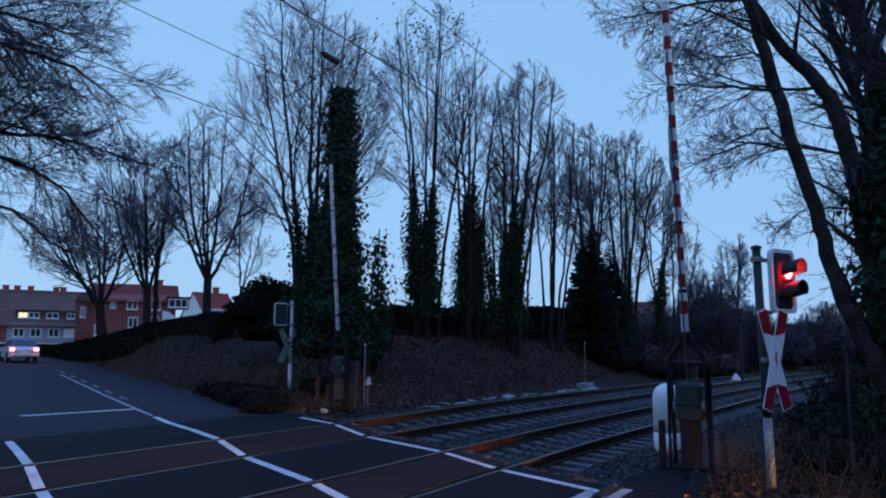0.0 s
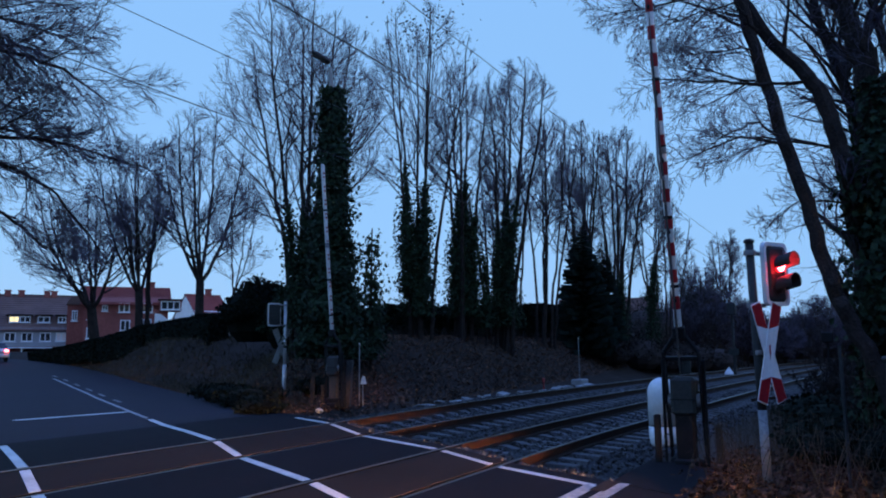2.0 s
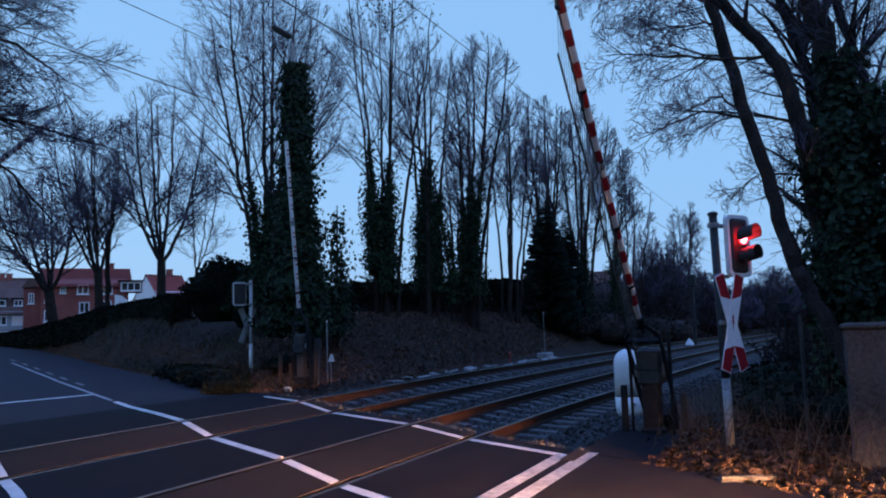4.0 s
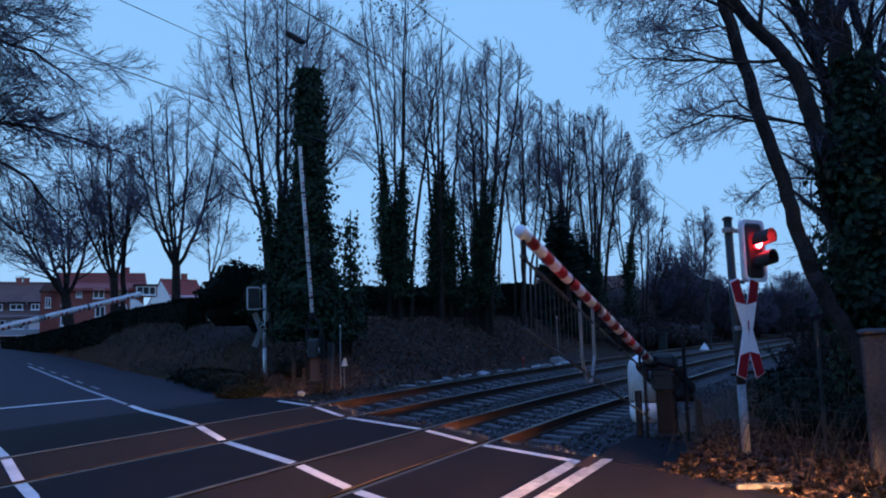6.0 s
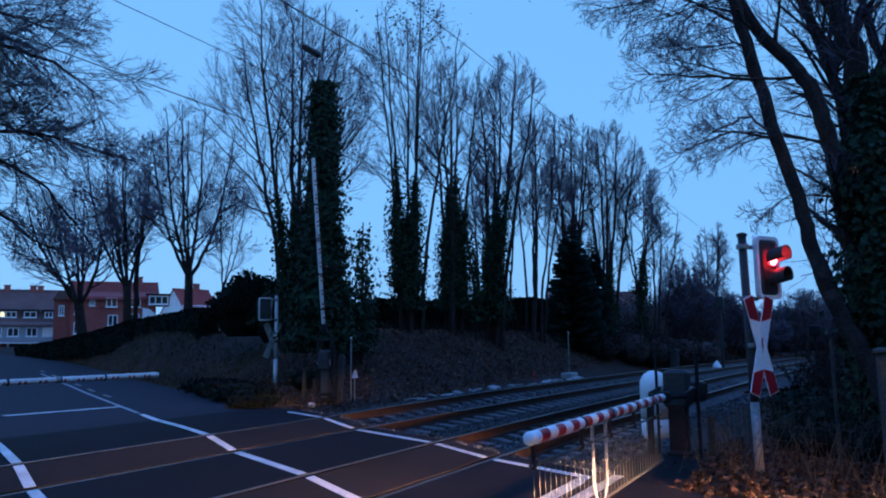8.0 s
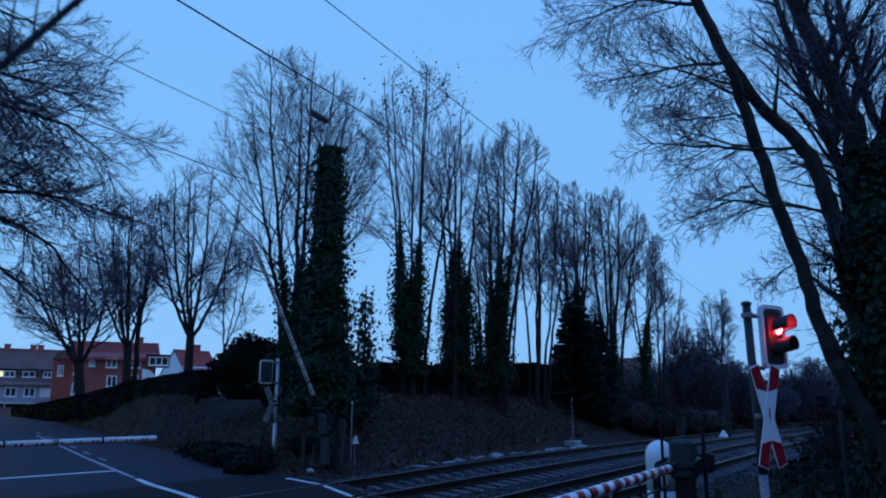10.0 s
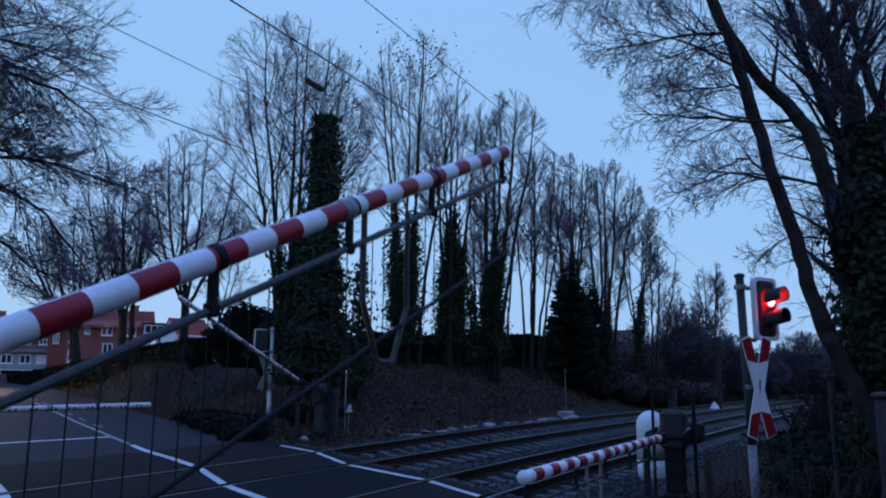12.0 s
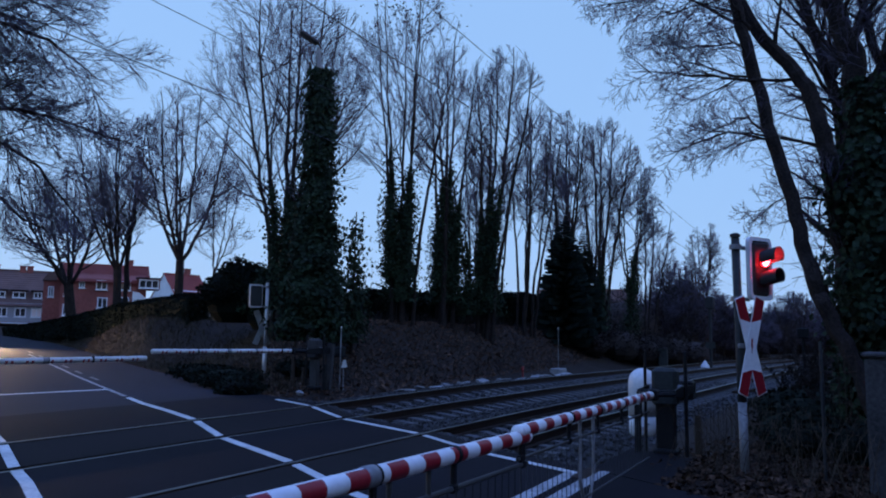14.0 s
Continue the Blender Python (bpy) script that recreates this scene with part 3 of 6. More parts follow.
    part("sleeve", Shape().lathe((0, 0, 0), ((r * 1.05, -0.055), (r * 1.14, -0.045), (r * 1.14, 0.045), (r * 1.05, 0.055)), 18, pose(side * joint, 0, 0, 0, 90 * side, 0)), M_STEEL, arm, "grey metal joint sleeve", True)
    hangers = [reach - 4.3, reach - 3.3, reach - 2.28, reach - 1.31, reach - 0.08]
    for h in hangers[:-1]:
        part("clamp", Shape().lathe((0, 0, 0), ((r * 1.03, -0.025), (r * 1.12, -0.02), (r * 1.12, 0.02), (r * 1.03, 0.025)), 16, pose(side * h, 0, 0, 0, 90 * side, 0)), M_IRON, arm)
    MOVERS.append((arm, lambda a: pose(0, 0, ph, 0, -side * a, 0), angles))
    if not hanging:
        return b
    # hanging grille: everything keeps upright while the arm turns
    drop0, drop1 = 0.21, 0.80
    rails_len = reach - start - 0.2
    for nm, d, rr in (("upper_rail", drop0, 0.019 if side > 0 else 0.014), ("lower_rail", drop1, 0.013 if side > 0 else 0.012)):
        rail = part(nm, Shape().tube([(side * (start + 0.2), 0, 0), (side * reach, 0, 0)], rr, 8), M_GRILLE if side > 0 and nm == "upper_rail" else thin_metal, b, "thin grey grille rail")
        MOVERS.append((rail, lambda a, d=d: pose(0, 0, ph - d, 0, -side * a, 0), angles))
    rod_mesh = Shape().tube([(0, 0, 0.01), (0, 0, drop0 - drop1 - 0.03)], 0.0032, 5).mesh("grille_rod", thin_metal)
    k = start + 0.3
    while k < reach:
        rod = new("grille_rod", rod_mesh)
        rod.parent = b
        MOVERS.append((rod, lambda a, k=k: pose(side * k * math.cos(radians(a)), 0, ph - drop0 + k * math.sin(radians(a))), angles))
        k += 0.128
    hang_mesh = Shape().box((0, 0, -drop0 / 2 - 0.03), (0.045, 0.03, drop0 - 0.02), bevel=0.006).box((0, 0, -drop0), (0.07, 0.045, 0.06), bevel=0.01).mesh("hanger", M_IRON)
    for h in hangers:
        ob = new("hanger", hang_mesh)
        ob.parent = b
        MOVERS.append((ob, lambda a, h=h: pose(side * h * math.cos(radians(a)), 0, ph + h * math.sin(radians(a))), angles))
    legs = Shape()
    for dx in (-0.23, 0.23):
        legs.tube([(dx, 0, -0.05), (dx, 0, -0.62), (dx * 0.35, 0, -ph + 0.06)], 0.017, 7)
    legs.tube([(-0.06, 0, -ph + 0.06), (0.06, 0, -ph + 0.06)], 0.017, 7)
    # prop tone also carries the light: pale on the headlit side, dark opposite
    leg = part("prop_leg", legs, M_STEEL if side < 0 else M_GRILLE, b, "hanging steel prop in a V")
    at_r = reach - 1.88
    MOVERS.append((leg, lambda a: pose(side * at_r * math.cos(radians(a)), 0, ph + at_r * math.sin(radians(a))), angles))
    return b


NEAR_RIGHT = ((0, 83.5), (1.5, 83.5), (1.8, 81.5), (2.0, 79.0), (2.5, 71.5), (3.0, 64.0), (3.5, 55.5), (4.0, 47.0), (4.5, 38.5), (5.0, 29.5), (5.3, 24.6), (5.5, 21.6), (6.0, 15.2), (6.5, 9.2), (7.0, 4.5), (7.5, 1.2), (8.0, 0.2), (14.0, 0.2))
FAR_LEFT = ((0, 83.5), (1.3, 83.5), (1.8, 79.5), (2.4, 71.0), (3.0, 62.0), (3.5, 53.0), (4.0, 44.5), (4.5, 36.0), (5.0, 27.5), (5.3, 23.0), (5.5, 20.0), (6.0, 12.7), (6.5, 6.6), (7.0, 1.8), (7.4, 0.0), (14.0, 0.0))
FAR_RIGHT = ((0, 83.8), (7.9, 83.8), (8.2, 82.0), (8.5, 78.6), (8.7, 75.2), (9.2, 67.5), (9.8, 58.0), (10.4, 48.0), (10.8, 41.8), (11.0, 38.6), (11.5, 30.3), (12.0, 22.6), (12.5, 15.5), (13.0, 9.3), (13.5, 4.4), (14.0, 0.4))
NEAR_LEFT = ((0, 83.5), (7.9, 83.5), (8.2, 82.0), (8.5, 78.8), (8.7, 76.0), (9.2, 68.5), (9.8, 59.5), (10.4, 49.5), (10.8, 44.8), (11.0, 41.5), (11.5, 31.5), (12.0, 22.8), (12.5, 15.6), (13.0, 9.0), (13.5, 3.3), (14.0, -0.9))
barrier((11.56, 2.2, -0.02), 0.93, -1, 5.98, -1, NEAR_RIGHT, "red and white barrier arm with hanging grille beside the footpath")
barrier((-0.50, 2.2, -0.02), 1.00, 1, 6.28, -1, NEAR_LEFT, "red and white barrier arm with hanging grille and steel prop", first=0.13)
barrier((17.52, 13.0, 0.12), 1.08, -1, 5.80, 1, FAR_RIGHT, "weathered barrier arm before the ivy mast", dirty=True, hanging=False)
barrier((4.70, 13.0, 0.05), 1.05, 1, 6.85, 1, FAR_LEFT, "weathered white barrier arm with red reflectors across the far lane", dirty=True, hanging=False)


# ---- crossing signals ----
def visor(c, r, length, tilt=8):
    s = Shape()
    n = 14
    for y in (0.0, -length):
        for rr in (r, r - 0.008):
            for k in range(n + 1):
                a = radians(-35 + 250 * k / n)
                drop = -0.042 * (-y / length)
                s.v.append((c[0] + rr * math.cos(a), c[1] + y, c[2] + rr * math.sin(a) - drop))
    m = n + 1
    for k in range(n):
        s.f += [(k, k + 1, 2 * m + k + 1, 2 * m + k), (m + k, 3 * m + k, 3 * m + k + 1, m + k + 1), (2 * m + k, 2 * m + k + 1, 3 * m + k + 1, 3 * m + k)]
    s.f += [(0, 2 * m, 3 * m, m), (n, m + n, 3 * m + n, 2 * m + n)]
    return s


def signal(m, label, lit, post_mat, lean=0.0):
    g = thing("crossing_signal", m, label, "signal", "crossing signals")
    part("post", Shape().tube([(lean * 0.3, 0, 0.9), (lean * 0.5, 0, 1.5), (lean, 0, 3.04)], 0.052, 16), post_mat, g, "upright steel post", True)
    part("post_foot", Shape().tube([(0, 0, -0.1), (lean * 0.3, 0, 0.95)], 0.054 if lit else 0.066, 16), M_STEEL if lit else M_ALU, g, "pale galvanised post foot", True)
    part("post_cap", Shape().lathe((lean, 0, 3.03), ((0.066, 0.0), (0.066, 0.03), (0.03, 0.05)), 16), M_BLACK, g)
    hz = 2.64 if lit else 2.58
    head = part("signal_head", Shape().box((lean + 0.385, -0.06, hz), (0.37 if lit else 0.44, 0.10 if lit else 0.16, 0.74), bevel=0.045), M_BLACK, g, "black lamp housing")
    rim = Shape()
    w, h = (0.235, 0.405) if lit else (0.21, 0.38)
    ring_o = [(sx * (w - 0.075) + 0.075 * math.cos(q), sz * (h - 0.075) + 0.075 * math.sin(q)) for sx, sz, q0 in ((1, 1, 0), (-1, 1, 90), (-1, -1, 180), (1, -1, 270)) for q in [radians(q0 + 22.5 * k) for k in range(5)]]
    ring_i = [(a * 0.82, b * 0.88) for a, b in ring_o]
    for y in (-0.10, -0.04 if lit else 0.06):
        rim.v += [(lean + 0.385 + a, y, hz + b) for a, b in ring_o] + [(lean + 0.385 + a, y, hz + b) for a, b in ring_i]
    m = len(ring_o)
    for k in range(m):
        j = (k + 1) % m
        rim.f += [(j, k, m + k, m + j), (2 * m + k, 2 * m + j, 3 * m + j, 3 * m + k), (k, j, 2 * m + j, 2 * m + k), (m + j, m + k, 3 * m + k, 3 * m + j)]
    part("white_surround", rim, M_WHITE if lit else M_ALU, head, "white rim round the lamps")
    if not lit:
        part("back_panel", Shape().box((lean + 0.385, 0.045, 2.58), (0.40, 0.06, 0.66), bevel=0.02), M_GREYBOX, head, "grey back cover")
    for z, lamp in ((hz + 0.12, True), (hz - 0.15, False)):
        lens = Shape().lathe((0, 0, 0), ((0.095, 0.0), (0.085, 0.018), (0.04, 0.03), (0.01, 0.033)), 18, pose(lean + 0.385, -0.14, z, 90))
        part("lens", lens, M_REDLAMP if lamp and lit else M_BLACK, head, "glowing red lamp" if lamp and lit else "unlit dark lamp", True)
        if lamp and lit:
            part("lamp_core", Shape().lathe((0, 0, 0), ((0.085, 0.0), (0.07, 0.016), (0.03, 0.024)), 16, pose(lean + 0.375, -0.166, z - 0.012, 90)), M_REDCORE, head, "bright lamp centre")
        part("visor", visor((lean + 0.385, -0.14, z), 0.108, 0.22), M_BLACK, head, "black hood over the lamp")
    for z in (2.90, 2.24):
        part("bracket", Shape().box((lean + 0.12, 0, z), (0.26, 0.05, 0.05), bevel=0.01).lathe((lean, 0, z - 0.03), ((0.075, 0), (0.075, 0.06)), 14), M_STEEL, g)
    # crossbuck
    cx, cz = lean * 0.5 + (0.07 if lit else 0.08), 1.65 if lit else 1.56
    tilt = 18.5 if lit else 22.5
    for sgn in (-1, 1):
        mm = pose(cx, -0.105 - 0.012 * (sgn > 0), cz, 0, sgn * tilt, 0)
        blade = part("cross_blade", Shape().box((0, 0, 0), (0.195, 0.010, 1.28 if lit else 1.2), mm, bevel=0.004), M_SIGNBACK if not lit else M_WHITE, g, "white board with red ends")
        for e in (-1, 1):
            tip = Shape()
            z0, z1 = e * 0.33, e * (0.615 if lit else 0.575)
            tip.add([tuple(mm @ Vector(p)) for p in ((-0.088, -0.007, z0 - e * 0.05 * sgn * e), (0.088, -0.007, z0 + e * 0.05 * sgn * e), (0.088, -0.007, z1 + e * 0.012), (-0.088, -0.007, z1 + e * 0.012))], [(0, 1, 2, 3) if e > 0 else (3, 2, 1, 0)])
            part("red_end", tip, M_RED, blade, "red end panel")
    if lit:
        part("flash_mark", Shape().prism([(-0.012, 0.09), (0.016, 0.09), (0.006, 0.01), (0.018, 0.01), (-0.01, -0.09), (-0.002, -0.015), (-0.014, -0.015)], -0.128, -0.124, pose(cx, 0, cz)), M_RED, g, "small red lightning mark")
        part("small_bar", Shape().box((cx + 0.02, -0.06, cz - 0.56), (0.62, 0.03, 0.03), pose(0, 0, 0, 0, -1.5, 0)), M_RUST, g, "thin rusty cross bar")
    part("cross_bracket", Shape().box((cx * 0.55, -0.05, cz), (0.30, 0.04, 0.06), bevel=0.008), M_STEEL, g)
    return g


signal(pose(10.265, 1.01, -0.05, 0, 0, -30), "red crossing light above a red and white crossbuck beside the road", True, M_POST, lean=-0.07)
far_sig = signal(pose(19.45, 16.45, 0.30, 0, 0, 150), "far crossing light and crossbuck seen from behind", False, M_ALU)

# ---- small railway things ----
def capsule():
    c = thing("white_relay_housing", pose(13.3, 2.92, 0.03), "white round-topped plastic housing beside the near track", "housing")
    r = 0.24
    prof_ = [(r * 0.80, 0.0), (r * 0.95, 0.05), (r, 0.14), (r, 0.33)]
    part("base", Shape().lathe((0, 0, 0), prof_, 28), M_WHITE, c, "white lower half", True)
    part("seam", Shape().lathe((0, 0, 0.33), ((r * 1.0, 0), (r * 1.015, 0.003), (r * 1.015, 0.017), (r, 0.02)), 28), M_BLACK, c, "dark seam")
    top = [(r, 0.35), (r, 0.90)] + [(r * math.cos(a), 0.90 + r * 1.0 * math.sin(a)) for a in (0.3, 0.6, 0.9, 1.2, 1.4)]
    part("dome", Shape().lathe((0, 0, 0), top, 28), M_WHITE, c, "white domed hood", True)
    part("latch", Shape().box((-0.24, -0.12, 0.22), (0.02, 0.07, 0.02)), M_BLACK, c)


capsule()


def stub_post(pos, h, label, material=M_WOOD, w=0.09, tilt=0):
    p = thing("guard_post", pose(*pos, tilt, tilt * 0.5, 12), label, "post", "posts by the barrier")
    part("shaft", Shape().box((0, 0, h / 2), (w, w, h), bevel=0.012), material, p)
    part("cap", Shape().box((0, 0, h), (w * 1.05, w * 1.05, 0.015), bevel=0.004), material, p)


stub_post((17.2, 13.5, 0.1), 0.95, "weathered wooden post beside the far barrier", M_WOOD, 0.1)
stub_post((17.9, 12.8, 0.1), 1.3, "leaning grey board beside the far barrier", M_CONCRETE, 0.16, 3)


def marker(pos, h, label, block=True):
    k = thing("track_marker", pose(*pos), label, "marker post", "track markers")
    part("rod", Shape().tube([(0, 0, 0), (0, 0, h)], 0.018, 8), M_STEEL, k)
    part("rod_tip", Shape().lathe((0, 0, h), ((0.022, 0), (0.022, 0.05), (0.01, 0.06)), 8), M_DIRTY, k)
    if block:
        part("base_block", Shape().box((0, 0, 0.08), (1.1, 0.5, 0.28), bevel=0.04), M_SLAB, k, "pale concrete base")


marker((34.9, 11.6, 0.02), 2.1, "thin marker rod on a pale concrete block beside the far track")
marker((18.34, 12.7, 0.1), 1.75, "thin marker rod with a small white plate", False)
plate = thing("white_triangle_marker", pose(18.41, 12.61, 0.72, 0, 0, -20), "small white triangular plate on a short stake", "marker")
part("plate", Shape().prism([(-0.10, 0.0), (0.10, 0.0), (0.04, 0.22), (-0.02, 0.22)], -0.02, 0.02), M_DIRTY, plate)
part("stake", Shape().tube([(0, 0.02, -0.65), (0, 0.02, 0.1)], 0.015, 6), M_STEEL, plate)
plate = thing("white_triangle_marker", pose(47.0, 6.6, 0.1, 0, 0, -20), "white pointed marker stone between the tracks", "marker")
part("plate", Shape().lathe((0, 0, 0), ((0.27, 0), (0.24, 0.1), (0.06, 0.36), (0.02, 0.40)), 8), M_WHITE, plate)
red_pin = thing("red_pin", pose(30.2, 11.6, -0.1), "small red survey peg beside the far track", "peg")
part("shaft", Shape().tube([(0, 0, 0), (0, 0, 0.45)], 0.03, 7), M_FADED, red_pin)
part("head", Shape().box((0, 0, 0.48), (0.22, 0.05, 0.16), bevel=0.02), M_FADED, red_pin)

# pale slabs of the cable trough beside the far track
rs = random.Random(7)
slab_mesh = Shape().box((0, 0, 0), (0.58, 0.28, 0.06), bevel=0.015).mesh("slab", M_SLAB)
trough = thing("cable_trough", Matrix(), "broken pale concrete trough covers beside the far track", "cable trough")
for k in range(24):
    x = 19.4 + k * 0.58 + rs.uniform(-0.15, 0.15)
    ob = new("slab", slab_mesh)
    ob.parent = trough
    ob.matrix_basis = pose(x, 11.75 + curve(x) + rs.uniform(-0.2, 0.2), 0.02 + rs.uniform(0, 0.08), rs.uniform(-16, 16), rs.uniform(-14, 14), rs.uniform(-50, 50)) @ Matrix.Diagonal((rs.uniform(0.45, 1.15), rs.uniform(0.5, 1.3), rs.uniform(0.6, 1.4), 1))
pale = thing("pale_stone", pose(16.1, 12.4, 0.12, 10, 14, 40), "pale broken stone at the verge", "stone")
part("stone", Shape().lathe((0, 0, 0), ((0.07, -0.05), (0.12, 0.0), (0.10, 0.05), (0.03, 0.08)), 6), M_SLAB, pale)

# ---- overhead wires ----
for y, z, r, label in ((9.26, 5.74, 0.0095, "contact wire over the far track"), (9.26, 6.81, 0.0068, "carrying wire over the far track"),
                       (5.32, 5.53, 0.0095, "contact wire over the near track"), (5.32, 6.70, 0.0068, "carrying wire over the near track")):
    w = thing("overhead_wire", Matrix(), "dark " + label, "wire", "overhead wires")
    pts = [(x, y - 0.00035 * max(0, x - 25) ** 2, z + (0.0004 * (x - 20) ** 2 * 0.2 if r < 0.008 else 0)) for x in range(-60, 125, 4)]
    part("strand", Shape().tube(pts, r, 5), M_BLACK, w)
for y, z0, z1 in ((9.26, 5.74, 6.81), (5.32, 5.53, 6.70)):
    for x in (10.15, 19.0, 28.0):
        d = thing("dropper", pose(x, y, z0), "thin dropper clip between the overhead wires", "wire clip", "wire droppers")
        part("clip", Shape().box((0, 0, z1 - z0), (0.05, 0.03, 0.07), bevel=0.008), M_BLACK, d)
        part("strand", Shape().tube([(0, 0, 0), (0, 0, z1 - z0)], 0.003, 4), M_BLACK, d)


sig2 = thing("railway_signal", pose(47.0, 6.25, 0.0), "dark railway signal post beside the far track", "railway signal")
part("post", Shape().box((0, 0, 1.9), (0.14, 0.14, 3.8), bevel=0.02), M_BLACK, sig2)
part("board", Shape().box((-0.05, 0, 3.9), (0.3, 0.5, 0.75), bevel=0.06), M_BLACK, sig2)
part("small_plate", Shape().box((-0.14, 0, 1.4), (0.03, 0.55, 0.35)), M_GREYBOX, sig2)
sig3 = thing("signal_box", pose(32.0, 0.9, 0.0), "dark small trackside box on a post", "trackside box")
part("post", Shape().tube([(0, 0, 0), (0, 0, 1.9)], 0.05, 8), M_IRON, sig3)
part("box", Shape().box((0, 0, 2.0), (0.35, 0.4, 0.4), bevel=0.04), M_IRON, sig3)
cab = thing("trackside_cabinet", pose(48.5, 9.3, -0.1, 0, 0, 8), "low grey trackside cabinet", "cabinet")
part("body", Shape().box((0, 0, 0.6), (0.5, 0.55, 1.2), bevel=0.04), M_GREYBOX, cab)
part("roof", Shape().box((0, 0, 1.22), (0.56, 0.61, 0.06), bevel=0.02), M_GREYBOX, cab)

# ---- right verge: concrete block, fence, leaves ----
block = thing("concrete_block", pose(10.18, -0.90, -0.06, 0, 0, -4), "tall stained grey concrete block beside the fence", "concrete block")
part("body", Shape().box((0, 0, 0.78), (1.1, 1.1, 1.56), bevel=0.03), M_CONCRETE, block)
part("cover_slab", Shape().box((0, 0, 1.585), (1.16, 1.16, 0.06), bevel=0.02), M_CONCRETE, block)


def fence_panel(a, b, h, post=True):
    a, b = Vector(a), Vector(b)
    d = b - a
    k = thing("wire_fence", Matrix.Translation(a) @ Euler((0, 0, math.atan2(d.y, d.x))).to_matrix().to_4x4(), "rusty wire mesh fence among brambles", "fence", "verge fence")
    n = d.length
    if post:
        part("fence_post", Shape().tube([(0, 0, -0.05), (0.0, 0, h * 0.6), (0.0, 0, h + 0.15)], 0.021, 8), M_POST, k, "thin leaning steel post")
    s = Shape()
    c = int(n / 0.065)
    for i in range(c + 1):
        x = n * i / c
        s.tube([(x, 0.01 * math.sin(i), 0.0), (x + 0.01 * math.sin(i * 2.1), 0, h)], 0.0028, 3, False)
    for i in range(int(h / 0.18) + 1):
        s.tube([(0, 0, 0.05 + i * 0.18), (n * 0.5, 0, 0.03 + i * 0.18), (n, 0, 0.05 + i * 0.18)], 0.0028, 3, False)
    tagged(part("mesh_panel", s, M_STEM, k), kind="stuff")


fence_panel((10.24, 0.12, 0.02), (9.98, -0.24, 0.02), 1.5)
fence_panel((11.2, 1.75, 0.0), (10.35, 0.25, 0.02), 0.85, False)
fence_panel((13.4, 1.5, 0.0), (11.35, 1.75, 0.0), 0.62, False)
fence_panel((17.5, 1.2, 0.0), (13.4, 1.5, 0.0), 0.62, False)


kerb = thing("kerb_stone", pose(8.46, 0.74, 0.03, 0, 2, -56), "grey worn kerb stone between path and leaves", "kerb stone")
part("body", Shape().box((0, 0, -0.02), (0.50, 0.07, 0.07), bevel=0.015), M_CONCRETE, kerb)
part("chipped_end", Shape().box((0.34, 0.03, -0.035), (0.18, 0.06, 0.06), pose(0, 0, 0, 4, 0, 5), bevel=0.015), M_CONCRETE, kerb)

# ---- plants ----
def grow(out, rng, start, way, length, radius, level, rules):
    segs, wobble, lift, kids, first, angle, ratio, thin = rules[level]
    p, d = Vector(start), Vector(way).normalized()
    pts, dirs = [p.copy()], [d.copy()]
    step = length / segs
    for k in range(segs):
        d = (d + Vector((rng.gauss(0, wobble), rng.gauss(0, wobble), rng.gauss(0, wobble) + lift))).normalized()
        p = p + d * step
        pts.append(p.copy())
        dirs.append(d.copy())
    last = level == len(rules) - 1
    end = radius * (0.14, 0.28, 0.4, 0.5, 0.5)[min(level, 4)]
    radii = [radius + (end - radius) * (k / segs) ** 0.85 for k in range(segs + 1)]
    shape = out[0] if level <= 1 else out[1]
    shape.tube(pts, radii, 7 if level == 0 else (5 if level == 1 else 3), False)
    if last:
        return
    for k in range(kids):
        t = first + (1 - first) * (k + rng.random()) / kids
        f = t * segs
        i = min(segs - 1, int(f))
        q = pts[i].lerp(pts[i + 1], f - i)
        dd = dirs[i + 1]
        side = dd.cross(Vector((rng.gauss(0, 1), rng.gauss(0, 1), rng.gauss(0, 0.6))))
        if side.length < 1e-3:
            continue
        side.normalize()
        a = radians(angle + rng.gauss(0, 9))
        nd = dd * math.cos(a) + side * math.sin(a)
        grow(out, rng, q, nd, length * ratio * (1.15 - 0.55 * t) * rng.uniform(0.75, 1.2), max(thin, radii[i] * 0.5), level + 1, rules)


def ivy_coat(rng, line_pts, r0, r1, n, size, ragged=0.35, thin=False):
    """Leaves round a polyline, with a ragged outline."""
    s = Shape()
    pts = [Vector(p) for p in line_pts]
    m = len(pts) - 1
    for k in range(n):
        t = rng.random() * (rng.random() ** 0.35 if thin else 1.0)
        f = t * m
        i = min(m - 1, int(f))
        c = pts[i].lerp(pts[i + 1], f - i)
        a = rng.uniform(0, 2 * math.pi)
        lump = 0.78 + 0.85 * noise.noise((c.x * 3 + math.cos(a) * 1.1, c.y * 3 + math.sin(a) * 1.1, c.z * 1.15))
        r = (r0 + (r1 - r0) * t) * max(0.2, lump) * (0.5 + 0.5 * rng.random()) + (ragged * rng.random() ** 4)
        w = Vector((math.cos(a), math.sin(a), 0))
        p = c + w * r
        nrm = (w + Vector((rng.gauss(0, 0.5), rng.gauss(0, 0.5), rng.gauss(0.2, 0.5)))).normalized()
        u = nrm.cross(Vector((rng.gauss(0, 1), rng.gauss(0, 1), rng.gauss(0, 1)))).normalized()
        v = nrm.cross(u)
        q = size * rng.uniform(0.6, 1.35)
        s.add([tuple(p + u * q), tuple(p + v * q * 0.8 + nrm * q * 0.2), tuple(p - u * q), tuple(p - v * q * 0.8 + nrm * q * 0.2)], [(0, 1, 2, 3)])
    return s


